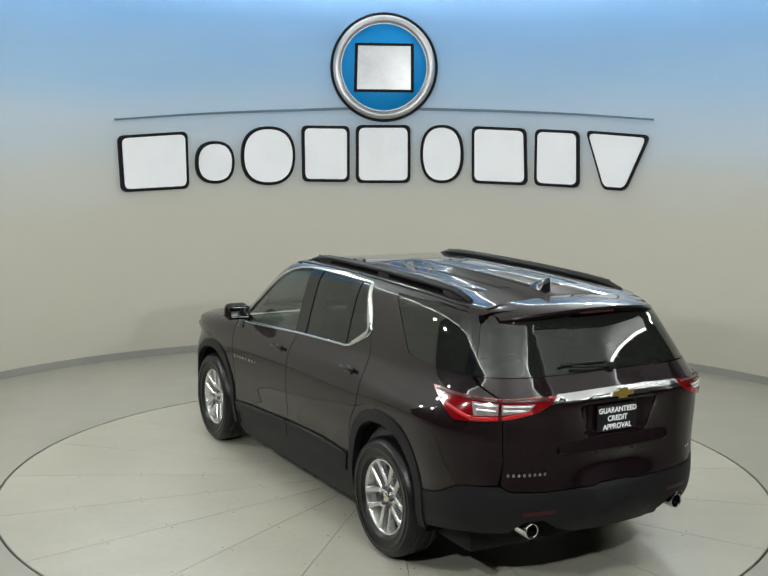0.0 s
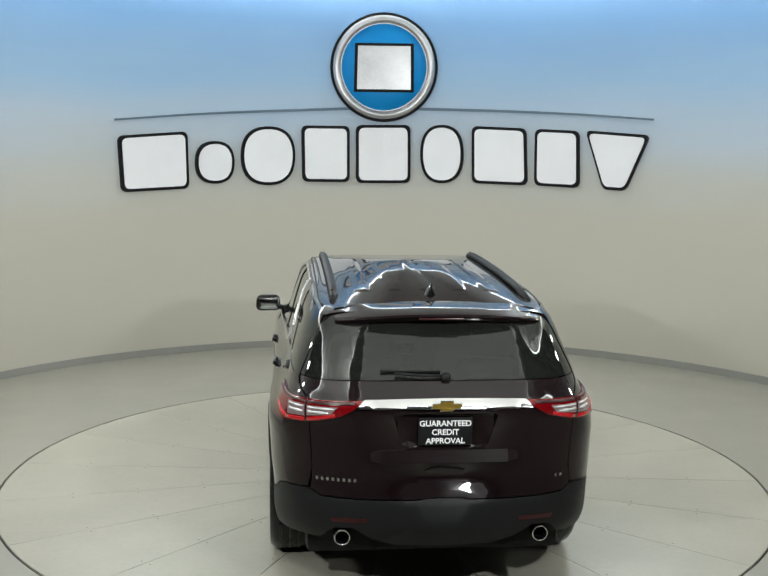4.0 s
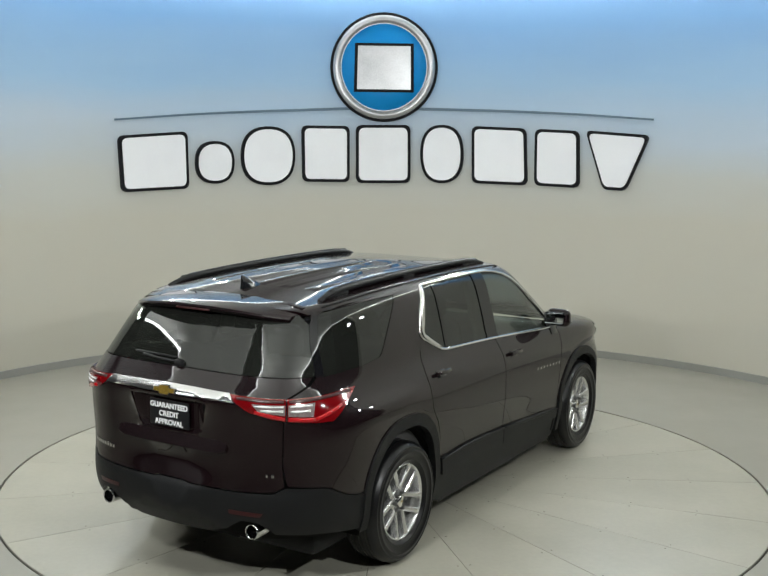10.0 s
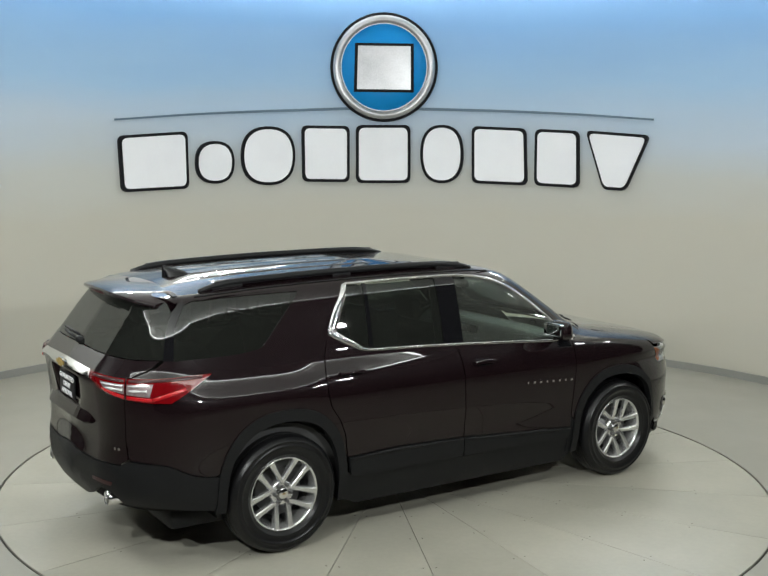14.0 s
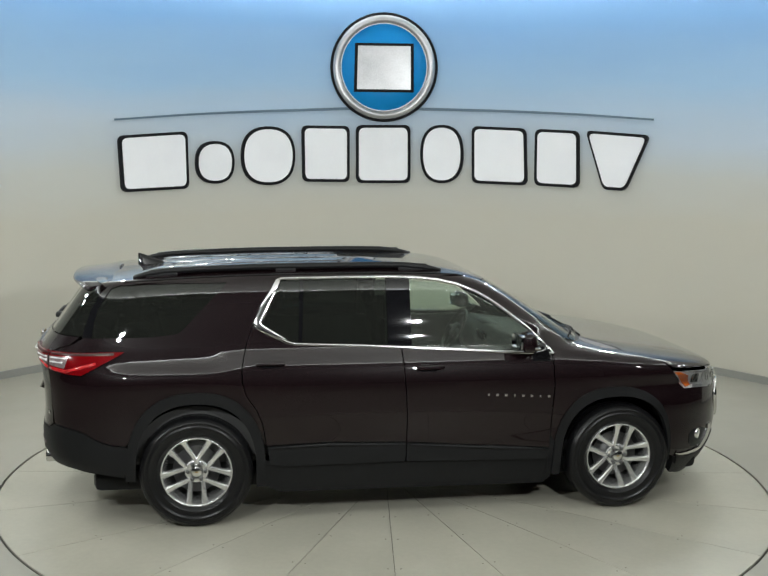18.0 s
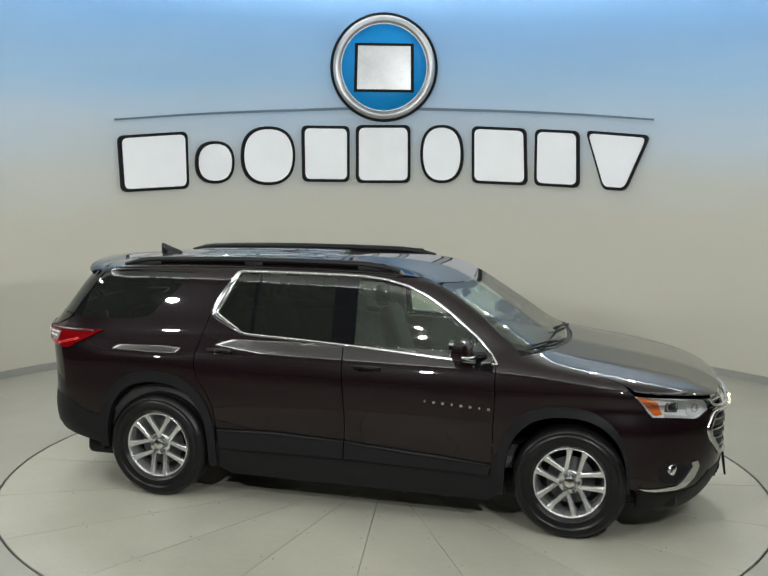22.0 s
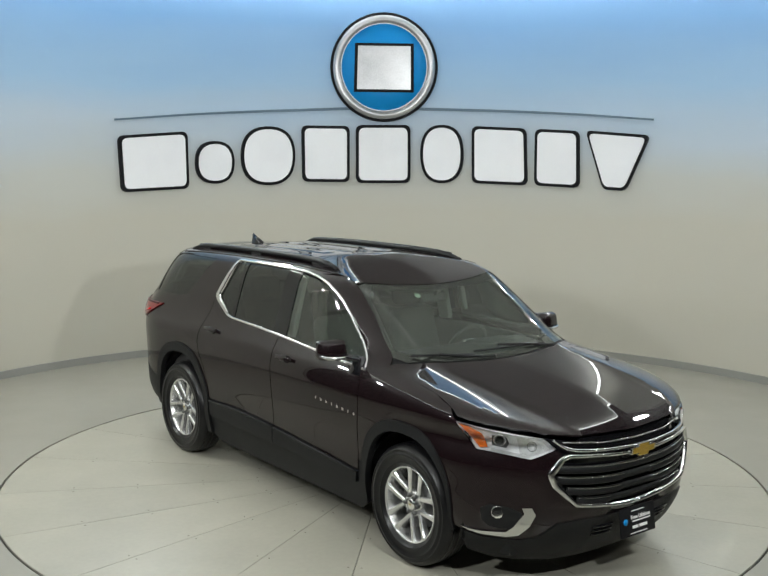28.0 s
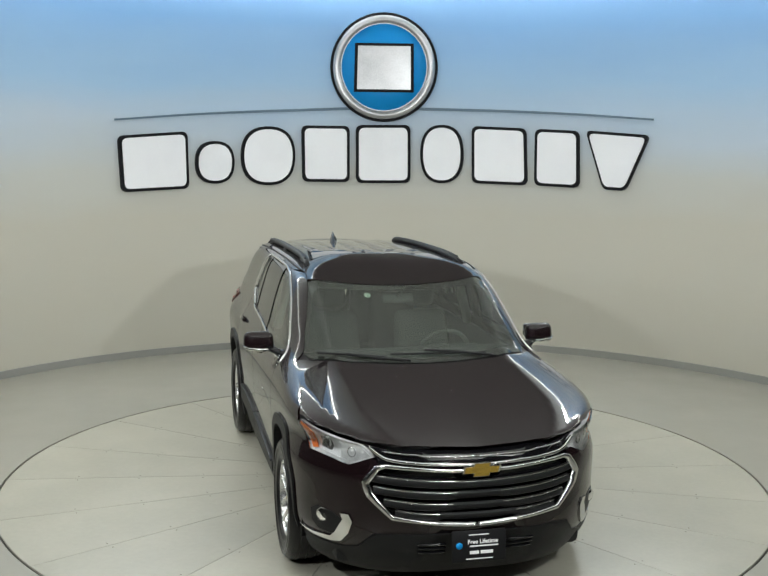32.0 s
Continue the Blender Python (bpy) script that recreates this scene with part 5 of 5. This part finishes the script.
def seat(x, y, w, name="seat", rest=True):
    bm = bmesh.new()
    box(bm, (0.54, w, 0.20), (x + 0.22, y, 0.68), 0.07, (0, -5, 0), 3)
    s = bm_part(name, bm, SEAT, car)
    bm = bmesh.new()
    box(bm, (0.17, w * 0.96, 0.66), (x - 0.13, y, 1.02), 0.07, (0, -16, 0), 3, taper=(0.8, 0.86))
    bm_part("backrest", bm, SEAT, s)
    if rest:
        bm = bmesh.new()
        box(bm, (0.10, 0.26, 0.17), (x - 0.275, y, 1.44), 0.045, (0, -10, 0), 3)
        bm_part("headrest", bm, SEAT, s)


for y in (-0.37, 0.37):
    seat(0.12, y, 0.52)
    seat(-0.86, y, 0.50)
    seat(-1.72, y, 0.48, "rear_bench")
bm = bmesh.new()
box(bm, (0.75, 0.22, 0.30), (0.32, 0, 0.72), 0.05, (0, 0, 0), 3)
bm_part("centre_console", bm, CABIN, car)
panel("headliner", [[(0.62, 0.0), (0.60, -0.40), (0.50, -0.60), (0.2, -0.64), (-1.0, -0.65), (-2.0, -0.60), (-2.2, -0.40), (-2.22, 0.0)]], LINER, car, rays=top_rays, off=-0.035, rim=0.0, step=0.12)
bm = bmesh.new()
box(bm, (0.035, 0.24, 0.07), (0.62, 0, 1.535), 0.02, (0, -18, 0), 3)
inner = bm_part("cabin_mirror", bm, CABIN, car)
part("stem", *tube([(0.64, 0, 1.56), (0.70, 0, 1.60)], 0.014, 8), CABIN, inner)
for sy in (-1, 1):
    for x, z0, z1 in ((-0.12, 1.2, 1.66), (-1.2, 1.25, 1.60)):
        bm = bmesh.new()
        box(bm, (0.14, 0.05, z1 - z0), (x, sy * 0.735, (z0 + z1) / 2), 0.02, (sy * 14, 0, 0), 2)
        bm_part("pillar_lining", bm, LINER, car)


def motions():
    """The turntable carries the car clockwise at a steady pace."""
    car_rows, table_rows = [], []
    for i in range(17):
        t = 2.0 * i
        deg = 120.05 - 6.133 * t
        turn = pose(0, 0, 0, 0, 0, deg)
        table_rows.append((t, turn))
        car_rows.append((t, turn @ pose(0.035, -0.0845, 0)))
    walk(table, table_rows)
    walk(car, car_rows)


motions()
